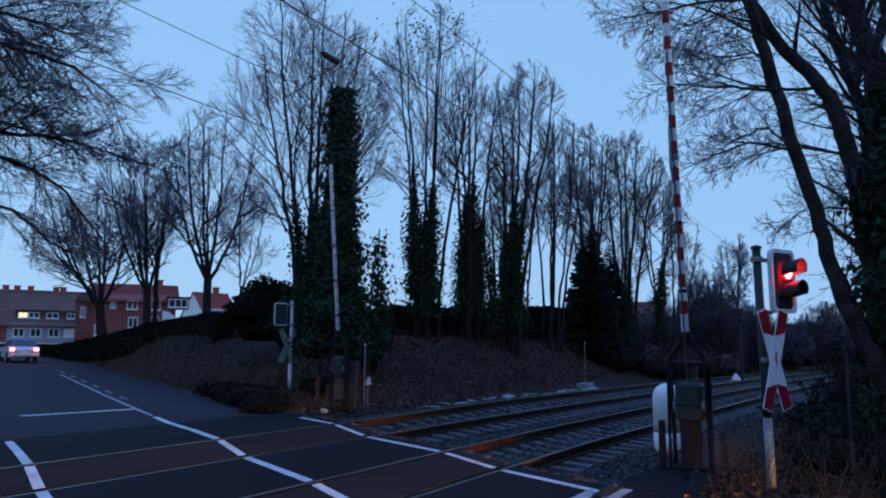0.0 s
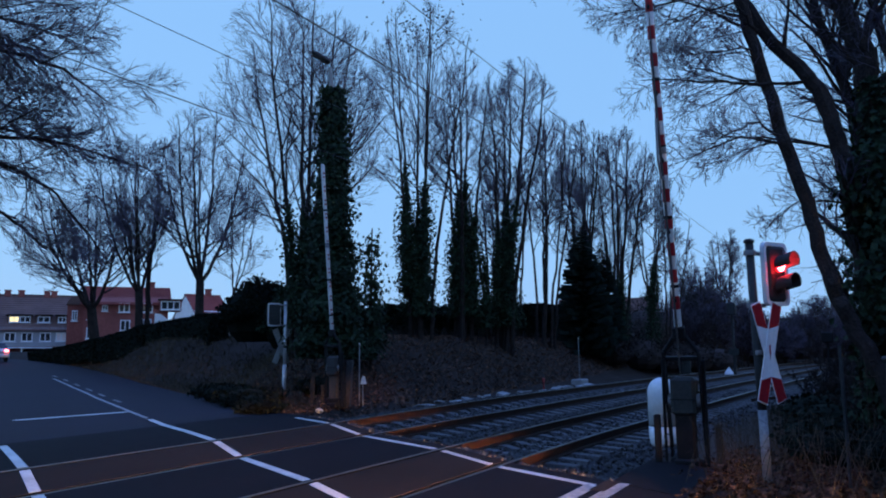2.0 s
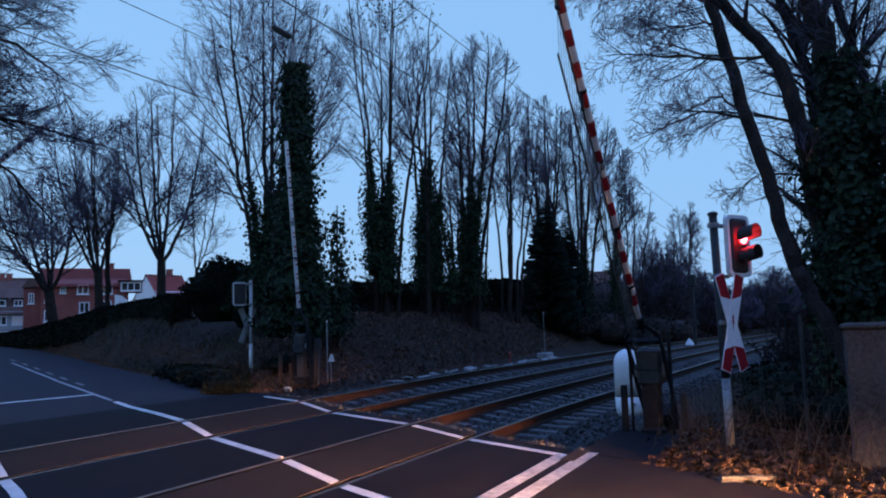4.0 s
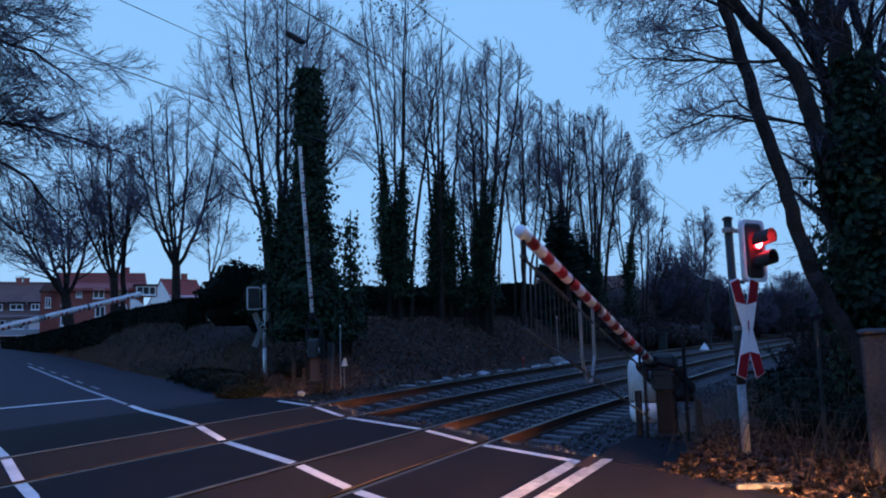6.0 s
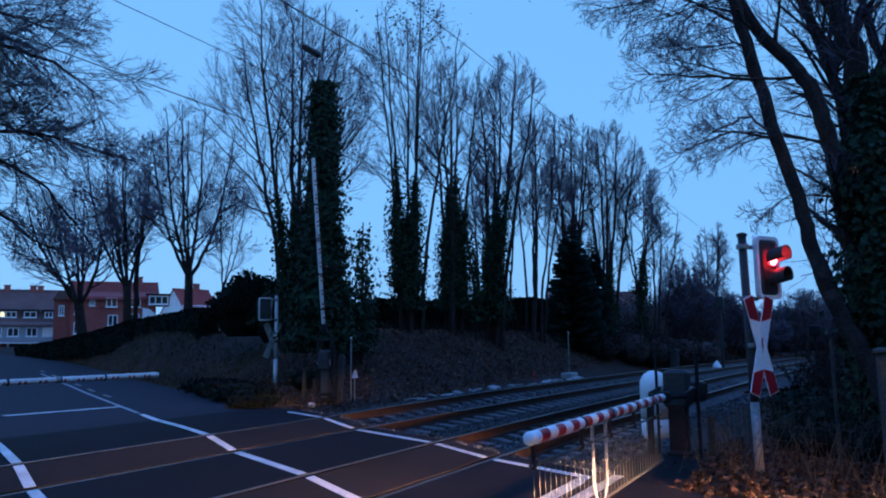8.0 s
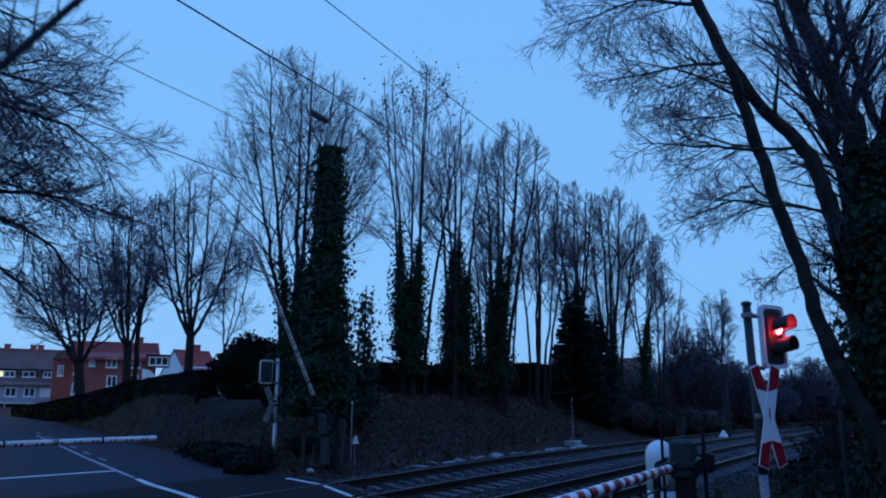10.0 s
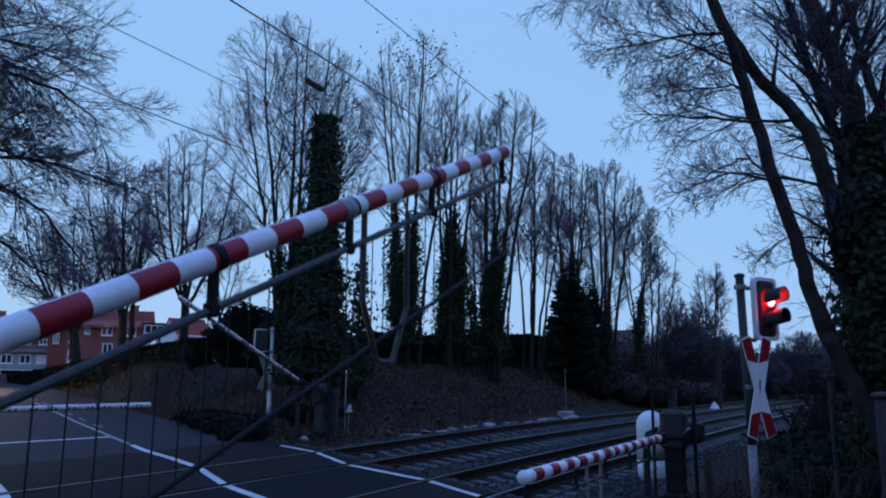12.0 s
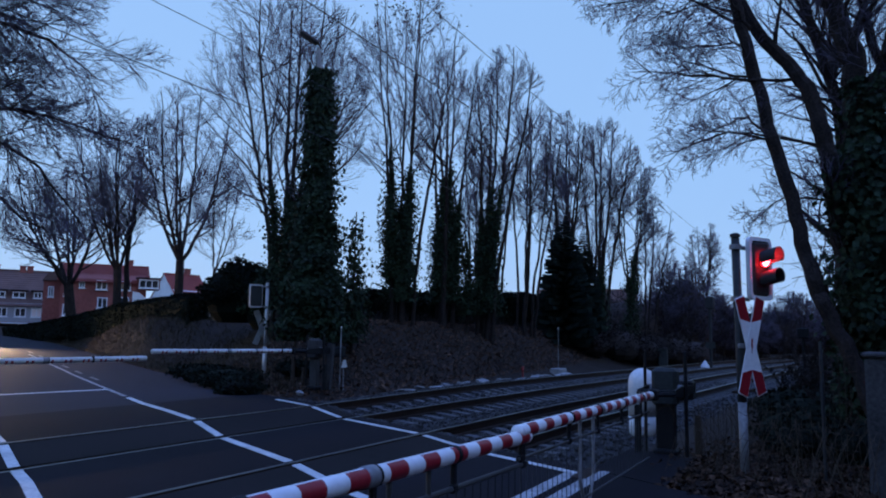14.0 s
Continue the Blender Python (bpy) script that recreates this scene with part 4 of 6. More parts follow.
def room(p, d, dome):
    """How far it is from p along d to the crown's outline."""
    c, r, h = dome
    q = Vector(((p.x - c.x) / r, (p.y - c.y) / r, (p.z - c.z) / h))
    e = Vector((d.x / r, d.y / r, d.z / h))
    a, b, k = e.dot(e), q.dot(e), q.dot(q) - 1
    disc = b * b - a * k
    return 0.25 if disc <= 0 or k > 0.25 else max(0.1, (-b + math.sqrt(disc)) / a)


def spray(out, rng, start, way, length, radius, level, dome, kids, fine, spread=30):
    """A limb with its twigs, kept inside the crown's outline."""
    d = Vector(way).normalized()
    length = min(length, room(start, d, dome) * rng.uniform(0.75, 1.04))
    if length < 0.14:
        return
    p = Vector(start)
    if level == 0:
        side = d.cross(Vector((0.3, 0.8, 0.5))).normalized() * radius
        other = d.cross(side)
        out[1].add([tuple(p + side), tuple(p - side * 0.5 + other * 0.87), tuple(p - side * 0.5 - other * 0.87), tuple(p + d * length)], [(0, 1, 3), (1, 2, 3), (2, 0, 3)])
        return
    segs = (0, 2, 3, 5)[level]
    pts, dirs = [p.copy()], [d.copy()]
    for k in range(segs):
        d = (d + Vector((rng.gauss(0, 0.06), rng.gauss(0, 0.06), rng.gauss(0.07, 0.05)))).normalized()
        p = p + d * (length / segs)
        pts.append(p.copy())
        dirs.append(d.copy())
    end = max(radius * 0.35, 0.005 * fine)
    out[0 if level == 3 else 1].tube(pts, [radius + (end - radius) * k / segs for k in range(segs + 1)], 4 if level == 3 else 3, False)
    n = max(2, round(kids[level - 1] * min(1.0, 0.35 + length / (0.55, 0.55, 1.3, 2.6)[level])))
    for k in range(n):
        t = 0.14 + 0.86 * (k + rng.random()) / n
        i = min(segs - 1, int(t * segs))
        q = pts[i].lerp(pts[i + 1], t * segs - i)
        side = dirs[i + 1].cross(Vector((rng.gauss(0, 1), rng.gauss(0, 1), rng.gauss(0, 0.7))))
        if side.length < 1e-3:
            continue
        a = radians(spread + rng.gauss(0, 9))
        spray(out, rng, q, dirs[i + 1] * math.cos(a) + side.normalized() * math.sin(a), length * rng.uniform(0.42, 0.70) * (1.15 - 0.45 * t),
              max((0.0055, 0.0075, 0.011)[level - 1] * fine, radius * 0.5 * (1 - 0.5 * t)), level - 1, dome, kids, fine, spread + 2)


def tree(name, pos, crown, stems, seed, label, trunk=None, fork=4.0, girth=0.13, limbs=11, kids=(3, 5, 7), fine=1.0, spread=30, ivy=(), group="bare trees", category="tree"):
    """crown: centre from the base, radius, half height. trunk: height and radius of a single trunk below the fork; without it the stems rise from the ground.
    ivy: (number of the stem, height, radius below, radius above, leaves)."""
    rng = random.Random(seed)
    g = thing(name, pose(*pos), label, category, group)
    out = (Shape(), Shape())
    c, r, h = Vector(crown[:3]), crown[3], crown[4]
    dome = (c, r, h)
    foot = 0.0
    if trunk:
        foot = trunk[0]
        top = Vector((c.x * 0.3, c.y * 0.3, foot))
        out[0].tube([(0, 0, -0.4), (0.02, 0.0, 0.3), tuple(top * 0.5 + Vector((0.03, 0.02, 0))), tuple(top)], [trunk[1] * 1.45, trunk[1] * 1.08, trunk[1], trunk[1] * 0.9], 9, False)
    lines = []
    for i in range(stems):
        a = i * 2.4 + rng.uniform(-0.3, 0.3) + seed
        q = r * 0.80 * math.sqrt((i + 0.35) / stems)
        off = Vector((math.cos(a) * q, math.sin(a) * q, 0))
        end = c + off + Vector((0, 0, h * math.sqrt(1 - (q / r) ** 2) * 0.97))
        p0 = top + off * 0.05 - Vector((0, 0, 0.25)) if trunk else Vector((math.cos(a) * 0.65, math.sin(a) * 0.65, -0.3)) * (0.25 + 0.75 * i / stems)
        p1 = Vector((c.x * 0.4, c.y * 0.4, fork)) + off * (0.62 if trunk else 0.25)
        p2 = c + off * 0.80 + Vector((0, 0, (fork - c.z) * 0.25))
        pts = []
        n = 14
        for k in range(n + 1):
            t = k / n
            u = 1 - t
            pts.append(p0 * u ** 3 + p1 * 3 * u * u * t + p2 * 3 * u * t * t + end * t ** 3 + Vector((rng.gauss(0, 0.035), rng.gauss(0, 0.035), 0)) * (k > 0))
        g0 = (trunk[1] * 0.42 if trunk else girth) * rng.uniform(0.8, 1.1)
        radii = [0.014 * fine + (g0 - 0.014 * fine) * (1 - k / n) ** 0.9 for k in range(n + 1)]
        out[0].tube(pts, radii, 7, False)
        lines.append(pts)
        low = c.z - h * 0.95
        t0 = min(0.75, max(0.12, next((k / n for k in range(n) if pts[k].z > low), 0.5)))
        for k in range(limbs):
            t = t0 + (1 - t0) * (k + rng.random()) / limbs
            j = min(n - 1, int(t * n))
            p = pts[j].lerp(pts[j + 1], t * n - j)
            d = (pts[j + 1] - pts[j]).normalized()
            wide = Vector((p.x - c.x, p.y - c.y, 0)) * (0.9 / r) + Vector((rng.gauss(0, 0.75), rng.gauss(0, 0.75), 0))
            wide = wide - d * wide.dot(d)
            if wide.length < 1e-3:
                continue
            b = radians(rng.gauss(spread + 13, 10))
            spray(out, rng, p, d * math.cos(b) + wide.normalized() * math.sin(b), (0.45 * r + 0.42 * h) * (1.25 - 0.6 * t) * rng.uniform(0.75, 1.25), max(0.014 * fine, radii[j] * 0.5), 3, dome, kids, fine, spread)
    part("trunk", out[0], M_BARK, g, "dark bare trunk and limbs")
    part("crown", out[1], M_HAZY_TWIG, g, "fine leafless twigs")
    for i, tall, r0, r1, n in ivy:
        way = ([top * 0.3, top * 0.6] if trunk else []) + [p for p in lines[i] if 0.9 < p.z < tall * 1.12]
        part("ivy", ivy_coat(rng, way, r0, r1 * 0.35, n, 0.065, 0.5, True), M_IVY, g, "dark green ivy leaves")
    return g


def gz(x, y):
    return ground_z(x, y) - 0.05


# row on the bank behind the far track
def at_(x, y):
    return (x, y, gz(x, y))


tree("bare_tree", at_(23.7, 19.2), (-0.8, -0.3, 9.2, 3.95, 5.7), 6, 11, "tall leafless tree with rising limbs behind the ivy mast", fork=6.0, girth=0.13, limbs=14, spread=34,
     ivy=((0, 6.0, 0.62, 0.40, 4600), (2, 5.6, 0.45, 0.30, 2400)))
seed_tree = tree("bare_tree", at_(28.5, 16.7), (-0.9, -0.7, 10.0, 2.94, 5.1), 6, 12, "tall many-stemmed leafless tree with ivy on its trunks", fork=5.0, girth=0.10, limbs=8, spread=26,
     ivy=((0, 7.0, 0.50, 0.30, 4200), (1, 7.2, 0.46, 0.26, 3600), (2, 6.6, 0.40, 0.24, 3200), (4, 6.0, 0.40, 0.22, 2600)))
seeds = Shape()
rng = random.Random(127)
for k in range(300):
    p = Vector((rng.gauss(-0.7, 1.0), rng.gauss(-0.6, 1.0), 13.3 + rng.gauss(0.3, 0.8)))
    u = Vector((rng.gauss(0, 1), rng.gauss(0, 1), rng.gauss(0, 1))).normalized()
    v = u.cross(Vector((0.3, 0.2, 1))).normalized()
    q = rng.uniform(0.03, 0.065)
    seeds.add([tuple(p + u * q), tuple(p + v * q), tuple(p - u * q), tuple(p - v * q)], [(0, 1, 2, 3)])
tagged(part("seedhead", seeds, M_BARK, seed_tree, "dark seed pods left in the crown"), kind="stuff")
tree("bare_tree", at_(32.1, 16.3), (-0.8, -0.6, 9.3, 2.09, 4.1), 5, 13, "tall slim leafless tree clad in ivy", fork=6.0, limbs=9, spread=26,
     ivy=((0, 7.2, 0.62, 0.36, 5600), (1, 6.4, 0.5, 0.3, 3400), (2, 5.6, 0.46, 0.26, 3000), (3, 5.0, 0.42, 0.26, 2400)))
tree("bare_tree", at_(33.8, 15.0), (-0.5, -1.2, 10.2, 2.43, 4.2), 6, 14, "tall slim leafless tree in the row on the bank", fork=6.2, limbs=10, spread=26,
     ivy=((0, 7.0, 0.48, 0.28, 3800), (1, 7.2, 0.40, 0.24, 3000), (3, 6.0, 0.36, 0.22, 2200)))
tree("bare_tree", at_(39.3, 14.9), (-0.6, -0.8, 8.7, 2.26, 4.2), 6, 15, "thin many-stemmed leafless tree on the bank", fork=4.0, girth=0.10, limbs=8, fine=1.2, spread=26)
tree("bare_tree", at_(45.2, 14.7), (-0.8, -0.6, 9.9, 2.15, 4.1), 5, 16, "leafless tree behind the dark spruce", fork=5.5, limbs=11, fine=1.3, spread=28, ivy=((0, 6.0, 0.5, 0.3, 2600), (1, 5.0, 0.4, 0.25, 1600)))
tree("bare_tree", at_(46.7, 13.0), (-0.8, -0.9, 10.4, 2.37, 4.2), 5, 17, "leafless tree with a broad fan of limbs on the bank", fork=5.5, limbs=11, fine=1.3, spread=28, ivy=((0, 5.6, 0.45, 0.26, 2200), (1, 5.0, 0.4, 0.25, 1600)))
tree("bare_tree", at_(49.7, 11.6), (-0.8, -0.6, 9.7, 2.03, 3.4), 5, 18, "leafless tree with an ivy-clad stem near the curve", trunk=(4.5, 0.17), fork=6.5, limbs=10, fine=1.4, spread=30,
     ivy=((0, 6.6, 0.55, 0.40, 3600),))
tree("bare_tree", at_(55.8, 11.8), (-0.4, -0.7, 7.8, 1.69, 3.4), 3, 19, "small leafless tree near the curve", fork=4.0, girth=0.09, limbs=8, fine=1.5, spread=34)
for k, (x, y, z, r, h) in enumerate(((43.4, 18.4, 8.2, 2.3, 3.8), (38.2, 17.6, 6.6, 2.0, 4.2), (48.6, 15.8, 7.4, 2.0, 4.0), (52.6, 14.2, 6.6, 1.9, 3.6))):
    tree("bare_tree", at_(x, y), (0.2, 0.2, z, r, h), 4, 26 + k, "leafless tree half hidden behind the row", fork=4.5, girth=0.10, limbs=9, fine=1.35, spread=32)

for k, (x, y, tall, n) in enumerate(((32.6, 15.4, 4.8, 1700), (35.2, 15.2, 4.6, 1200))):
    c = thing("ivy_bush", pose(*at_(x, y)), "dead stem overgrown with ragged ivy on the bank", "bush", "ivy stems on the bank")
    part("stem", Shape().tube([(0, 0, -0.2), (0.1, -0.1, tall * 0.5), (0.0, 0.1, tall)], [0.07, 0.05, 0.02], 7), M_BARK, c)
    part("ivy", ivy_coat(random.Random(200 + k), [(0, 0, 0.9), (0.1, -0.1, tall * 0.5), (0, 0.1, tall)], 0.5, 0.12, n, 0.07, 0.5, True), M_IVY, c, "dark green ivy leaves")

# garden trees behind the hedge along the road
tree("bare_tree", at_(33.1, 34.8), (-0.7, -0.7, 9.15, 3.67, 5.3), 6, 21, "leafless garden tree behind the clipped hedge", trunk=(3.9, 0.26), fork=6.2, limbs=12, kids=(3, 4, 6), fine=1.35, spread=34, group="garden trees")
tree("bare_tree", at_(35.0, 42.4), (-0.8, -0.6, 8.85, 3.8, 5.3), 6, 22, "leafless garden tree behind the clipped hedge", trunk=(3.6, 0.26), fork=5.8, limbs=12, kids=(3, 4, 6), fine=1.5, spread=34, group="garden trees")
tree("bare_tree", at_(35.9, 42.9), (-0.4, 0.2, 7.45, 2.41, 4.24), 3, 25, "slim leafless garden tree beside its larger neighbour", fork=4.5, girth=0.15, limbs=8, fine=1.5, spread=34, group="garden trees")
tree("bare_tree", at_(37.1, 49.7), (-1.1, 0.5, 7.45, 5.19, 4.13), 6, 23, "broad leafless garden tree behind the clipped hedge", trunk=(3.0, 0.36), fork=5.0, limbs=12, kids=(3, 4, 6), fine=1.6, spread=38, group="garden trees")
tree("bare_tree", at_(31.6, 30.6), (-0.4, -0.5, 5.95, 2.27, 3.07), 4, 24, "slender leafless garden tree beside the evergreen bush", trunk=(3.0, 0.09), fork=4.4, limbs=8, fine=1.2, spread=40, group="garden trees")


def leaf_mass(name, pos, size, n, leaf, material, seed, label, category="bush", group="", turn=0, boxy=False, slope=0):
    """A clump of leaves over a rough body; boxy: clipped."""
    rng = random.Random(seed)
    g = thing(name, pose(*pos, 0, slope, turn), label, category, group)
    s = Shape()
    for k in range(n):
        if boxy:
            u, v, w = rng.uniform(-1, 1), rng.uniform(-1, 1), rng.random()
            face = rng.random()
            if face < 0.4:
                v = rng.choice((-1, 1)) * rng.uniform(0.93, 1.02)
            elif face < 0.85:
                w = rng.uniform(0.95, 1.02)
            else:
                u = rng.choice((-1, 1)) * rng.uniform(0.97, 1.01)
            bulge = 1 + 0.10 * noise.noise((u * size[0] * 0.6, v, w * 2))
            p = Vector((u * size[0], v * size[1] * bulge, w * size[2] * (1 + 0.06 * noise.noise((u * size[0] * 0.5, 3, 1)))))
        else:
            a, b = rng.uniform(0, 2 * math.pi), math.asin(rng.uniform(-0.25, 1))
            d = Vector((math.cos(a) * math.cos(b), math.sin(a) * math.cos(b), math.sin(b)))
            r = (0.82 + 0.34 * noise.noise(tuple(d * 2.3 + Vector((seed, 0, 0))))) * (0.6 + 0.45 * rng.random() ** 0.5)
            p = Vector((d.x * size[0] * r, d.y * size[1] * r, max(0.0, size[2] * 0.42 + d.z * size[2] * 0.6 * r)))
        nrm = Vector((rng.gauss(0, 1), rng.gauss(0, 1), rng.gauss(0.4, 1))).normalized()
        e = nrm.cross(Vector((rng.gauss(0, 1), rng.gauss(0, 1), rng.gauss(0, 1)))).normalized()
        f = nrm.cross(e)
        q = leaf * rng.uniform(0.6, 1.4)
        s.add([tuple(p + e * q), tuple(p + f * q * 0.7), tuple(p - e * q), tuple(p - f * q * 0.7)], [(0, 1, 2, 3)])
    part("foliage", s, material, g)
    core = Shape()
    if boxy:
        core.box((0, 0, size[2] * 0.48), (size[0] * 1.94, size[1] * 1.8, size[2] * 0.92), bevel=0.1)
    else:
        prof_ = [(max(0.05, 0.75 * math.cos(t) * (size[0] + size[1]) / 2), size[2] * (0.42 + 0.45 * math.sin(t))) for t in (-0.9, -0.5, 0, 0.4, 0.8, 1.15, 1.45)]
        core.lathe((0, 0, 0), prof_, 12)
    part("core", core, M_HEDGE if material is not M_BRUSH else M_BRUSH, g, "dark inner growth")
    return g


# near trees whose boughs hang into view
def bough(out, rng, pts, r0, r1, rules, kids, length):
    pts = [Vector(p) for p in pts]
    fine = []
    for a, b in zip(pts, pts[1:]):
        for k in range(4):
            fine.append(a.lerp(b, k / 4) + Vector((rng.gauss(0, 0.016), rng.gauss(0, 0.016), rng.gauss(0, 0.016))))
    fine.append(pts[-1])
    n = len(fine) - 1
    radii = [r0 + (r1 - r0) * k / n for k in range(n + 1)]
    out[0].tube(fine, radii, 8, False)
    for k in range(kids):
        t = 0.12 + 0.88 * (k + rng.random()) / kids
        i = min(n - 1, int(t * n))
        d = (fine[i + 1] - fine[i]).normalized()
        side = d.cross(Vector((rng.gauss(0, 1), rng.gauss(0, 1), rng.gauss(0, 0.8)))).normalized()
        a = radians(rng.gauss(40, 10))
        grow(out, rng, fine[i], d * math.cos(a) + side * math.sin(a), length * (1.1 - 0.5 * t) * rng.uniform(0.7, 1.2), max(0.008, radii[i] * 0.45), 1, rules)


DROOP = (None, (6, 0.06, -0.012, 6, 0.1, 30, 0.62, 0.009), (5, 0.07, -0.012, 5, 0.1, 32, 0.58, 0.0055), (3, 0.08, -0.008, 4, 0.1, 36, 0.6, 0.0032), (1, 0.10, 0.0, 0, 0, 0, 0, 0))
TANGLE = (None, (6, 0.08, 0.0, 5, 0.15, 42, 0.66, 0.0065), (4, 0.09, 0.01, 4, 0.15, 42, 0.62, 0.0042), (3, 0.10, 0.01, 3, 0.1, 40, 0.6, 0.0032), (1, 0.10, 0.0, 0, 0, 0, 0, 0))


def left_tree():
    rng = random.Random(31)
    g = thing("bare_tree", pose(0, 0, 0), "large leafless tree with drooping boughs over the road", "tree", "overhanging trees")
    out = (Shape(), Shape())
    out[0].tube([(3.6, 15.6, -0.3), (3.7, 15.5, 3.0), (3.9, 15.3, 6.0), (4.2, 15.0, 9.5)], [0.34, 0.29, 0.24, 0.16], 10, False)
    for pts, r0, kids, ln in (
            (((3.9, 15.2, 6.6), (6.19, 13.61, 7.23), (7.37, 13.02, 7.11), (8.39, 12.4, 6.87), (9.08, 11.91, 6.29)), 0.075, 20, 1.9),
            (((3.8, 15.3, 5.0), (6.34, 13.55, 5.20), (7.47, 12.96, 5.46), (8.46, 12.35, 5.48), (9.6, 11.5, 5.15)), 0.065, 20, 1.6),
            (((3.8, 15.4, 5.6), (6.75, 14.46, 5.60), (8.32, 13.63, 5.18), (8.99, 13.2, 4.71), (9.61, 12.76, 3.66)), 0.06, 20, 1.5),
            (((3.7, 15.4, 4.4), (7.03, 14.88, 4.62), (8.47, 14.12, 4.38), (9.08, 13.74, 3.77), (9.5, 13.46, 3.55)), 0.05, 16, 1.2),
            (((4.0, 15.2, 7.8), (6.32, 14.1, 8.33), (7.42, 13.57, 7.94), (8.06, 13.2, 7.79), (8.8, 12.73, 7.64)), 0.06, 18, 1.8),
            (((4.2, 15.0, 8.8), (6.2, 14.0, 9.3), (7.4, 13.3, 9.0), (8.2, 12.8, 8.8)), 0.06, 18, 1.6),
            (((3.9, 15.3, 6.2), (6.4, 14.2, 6.5), (7.5, 13.5, 6.35), (8.4, 12.9, 6.0)), 0.05, 22, 1.7),
            (((3.9, 15.3, 7.2), (6.3, 13.9, 7.7), (7.4, 13.3, 7.5), (8.3, 12.7, 7.1)), 0.05, 20, 1.7),
            (((3.8, 15.4, 5.2), (6.6, 14.0, 5.9), (7.8, 13.3, 5.8), (8.8, 12.7, 5.4)), 0.05, 20, 1.5)):
        bough(out, rng, pts, r0, 0.012, DROOP, kids, ln)
    part("trunk", out[0], M_BARK, g, "dark trunk and boughs")
    part("crown", out[1], M_HAZY_TWIG, g, "fine drooping leafless twigs")


left_tree()


def right_trees():
    rng = random.Random(41)
    g = thing("leaning_tree", Matrix(), "leaning leafless tree beside the railway", "tree", "overhanging trees")
    out = (Shape(), Shape())
    bough(out, rng, ((13.05, -0.80, -0.2), (13.05, -0.36, 1.2), (13.05, 0.0, 2.05), (13.05, 0.25, 2.8), (13.05, 0.42, 3.66), (13.05, 0.64, 4.65), (13.05, 0.89, 5.69), (13.05, 1.12, 6.93), (12.97, 1.5, 8.2), (12.9, 2.2, 10.4)), 0.135, 0.09, TANGLE, 0, 1.2)
    for pts, r0, kids, ln in (
            (((13.04, 0.85, 5.9), (12.56, 1.59, 5.95), (12.34, 2.8, 6.13)), 0.034, 12, 1.1),
            (((13.05, 0.72, 4.9), (12.7, 1.38, 5.03), (12.44, 2.33, 4.65)), 0.028, 10, 0.9),
            (((13.05, 0.7, 4.9), (12.76, 1.07, 5.26), (12.68, 1.57, 5.1), (12.61, 1.95, 4.85)), 0.024, 9, 0.6),
            (((13.04, 0.92, 6.3), (12.84, 1.26, 6.56), (12.71, 2.24, 6.57)), 0.028, 10, 0.9),
            (((13.02, 1.0, 6.85), (12.74, 1.29, 7.31), (12.57, 2.46, 7.11)), 0.03, 11, 1.0),
            (((13.0, 1.3, 7.6), (12.6, 2.2, 7.5), (12.2, 3.4, 7.35)), 0.036, 18, 1.3),
            (((12.97, 1.7, 8.8), (12.5, 2.6, 8.9), (12.0, 4.2, 8.45)), 0.04, 20, 1.4)):
        bough(out, rng, pts, r0, 0.006, TANGLE, kids, ln)
    part("trunk", out[0], M_BARK, g, "dark leaning trunk")
    part("crown", out[1], M_HAZY_TWIG, g, "fine leafless twigs")

    g = thing("ivy_tree", Matrix(), "thick leafless tree with ivy round its trunk beside the fence", "tree", "overhanging trees")
    out = (Shape(), Shape())
    bough(out, rng, ((14.3, -0.45, -0.2), (14.1, -0.33, 1.5), (14.0, -0.27, 2.63), (14.0, -0.22, 3.55), (14.0, -0.10, 4.6), (14.0, 0.0, 5.34), (14.0, 0.21, 6.01), (14.0, 0.49, 6.51), (13.95, 0.86, 6.94), (13.8, 1.3, 7.8), (13.7, 1.9, 9.5)), 0.19, 0.085, TANGLE, 5, 1.4)
    bough(out, rng, ((14.9, -0.5, -0.2), (14.8, -0.45, 2.0), (14.7, -0.48, 4.31), (14.7, -0.54, 5.8), (14.7, -0.53, 6.72), (14.7, -0.41, 7.26), (14.7, -0.19, 7.94), (14.7, 0.3, 9.8)), 0.26, 0.14, TANGLE, 12, 1.8)
    for pts, r0, kids, ln in (
            (((14.0, 0.3, 6.15), (13.9, 1.38, 6.35), (13.64, 2.44, 6.81)), 0.036, 11, 1.1),
            (((14.0, -0.05, 4.95), (14.0, 1.1, 5.3), (13.7, 2.1, 5.4)), 0.026, 9, 1.0),
            (((14.0, -0.17, 4.0), (13.99, 0.62, 4.12), (13.95, 1.19, 3.67)), 0.02, 8, 0.6),
            (((13.93, 0.95, 7.1), (13.9, 2.0, 7.9), (13.5, 3.2, 8.3)), 0.036, 17, 1.3),
            (((14.6, -0.4, 6.5), (14.3, 0.2, 7.5), (14.0, 0.6, 8.7)), 0.045, 12, 1.2),
            (((14.6, -0.5, 5.3), (14.3, -0.9, 6.4), (14.0, -1.2, 7.6)), 0.045, 12, 1.2),
            (((14.6, -0.4, 7.5), (14.4, -1.0, 8.8), (14.1, -1.3, 10.2)), 0.045, 11, 1.2)):
        bough(out, rng, pts, r0, 0.007, TANGLE, kids, ln)
    part("trunk", out[0], M_BARK, g, "thick dark trunk and limbs")
    part("crown", out[1], M_HAZY_TWIG, g, "fine leafless twigs")
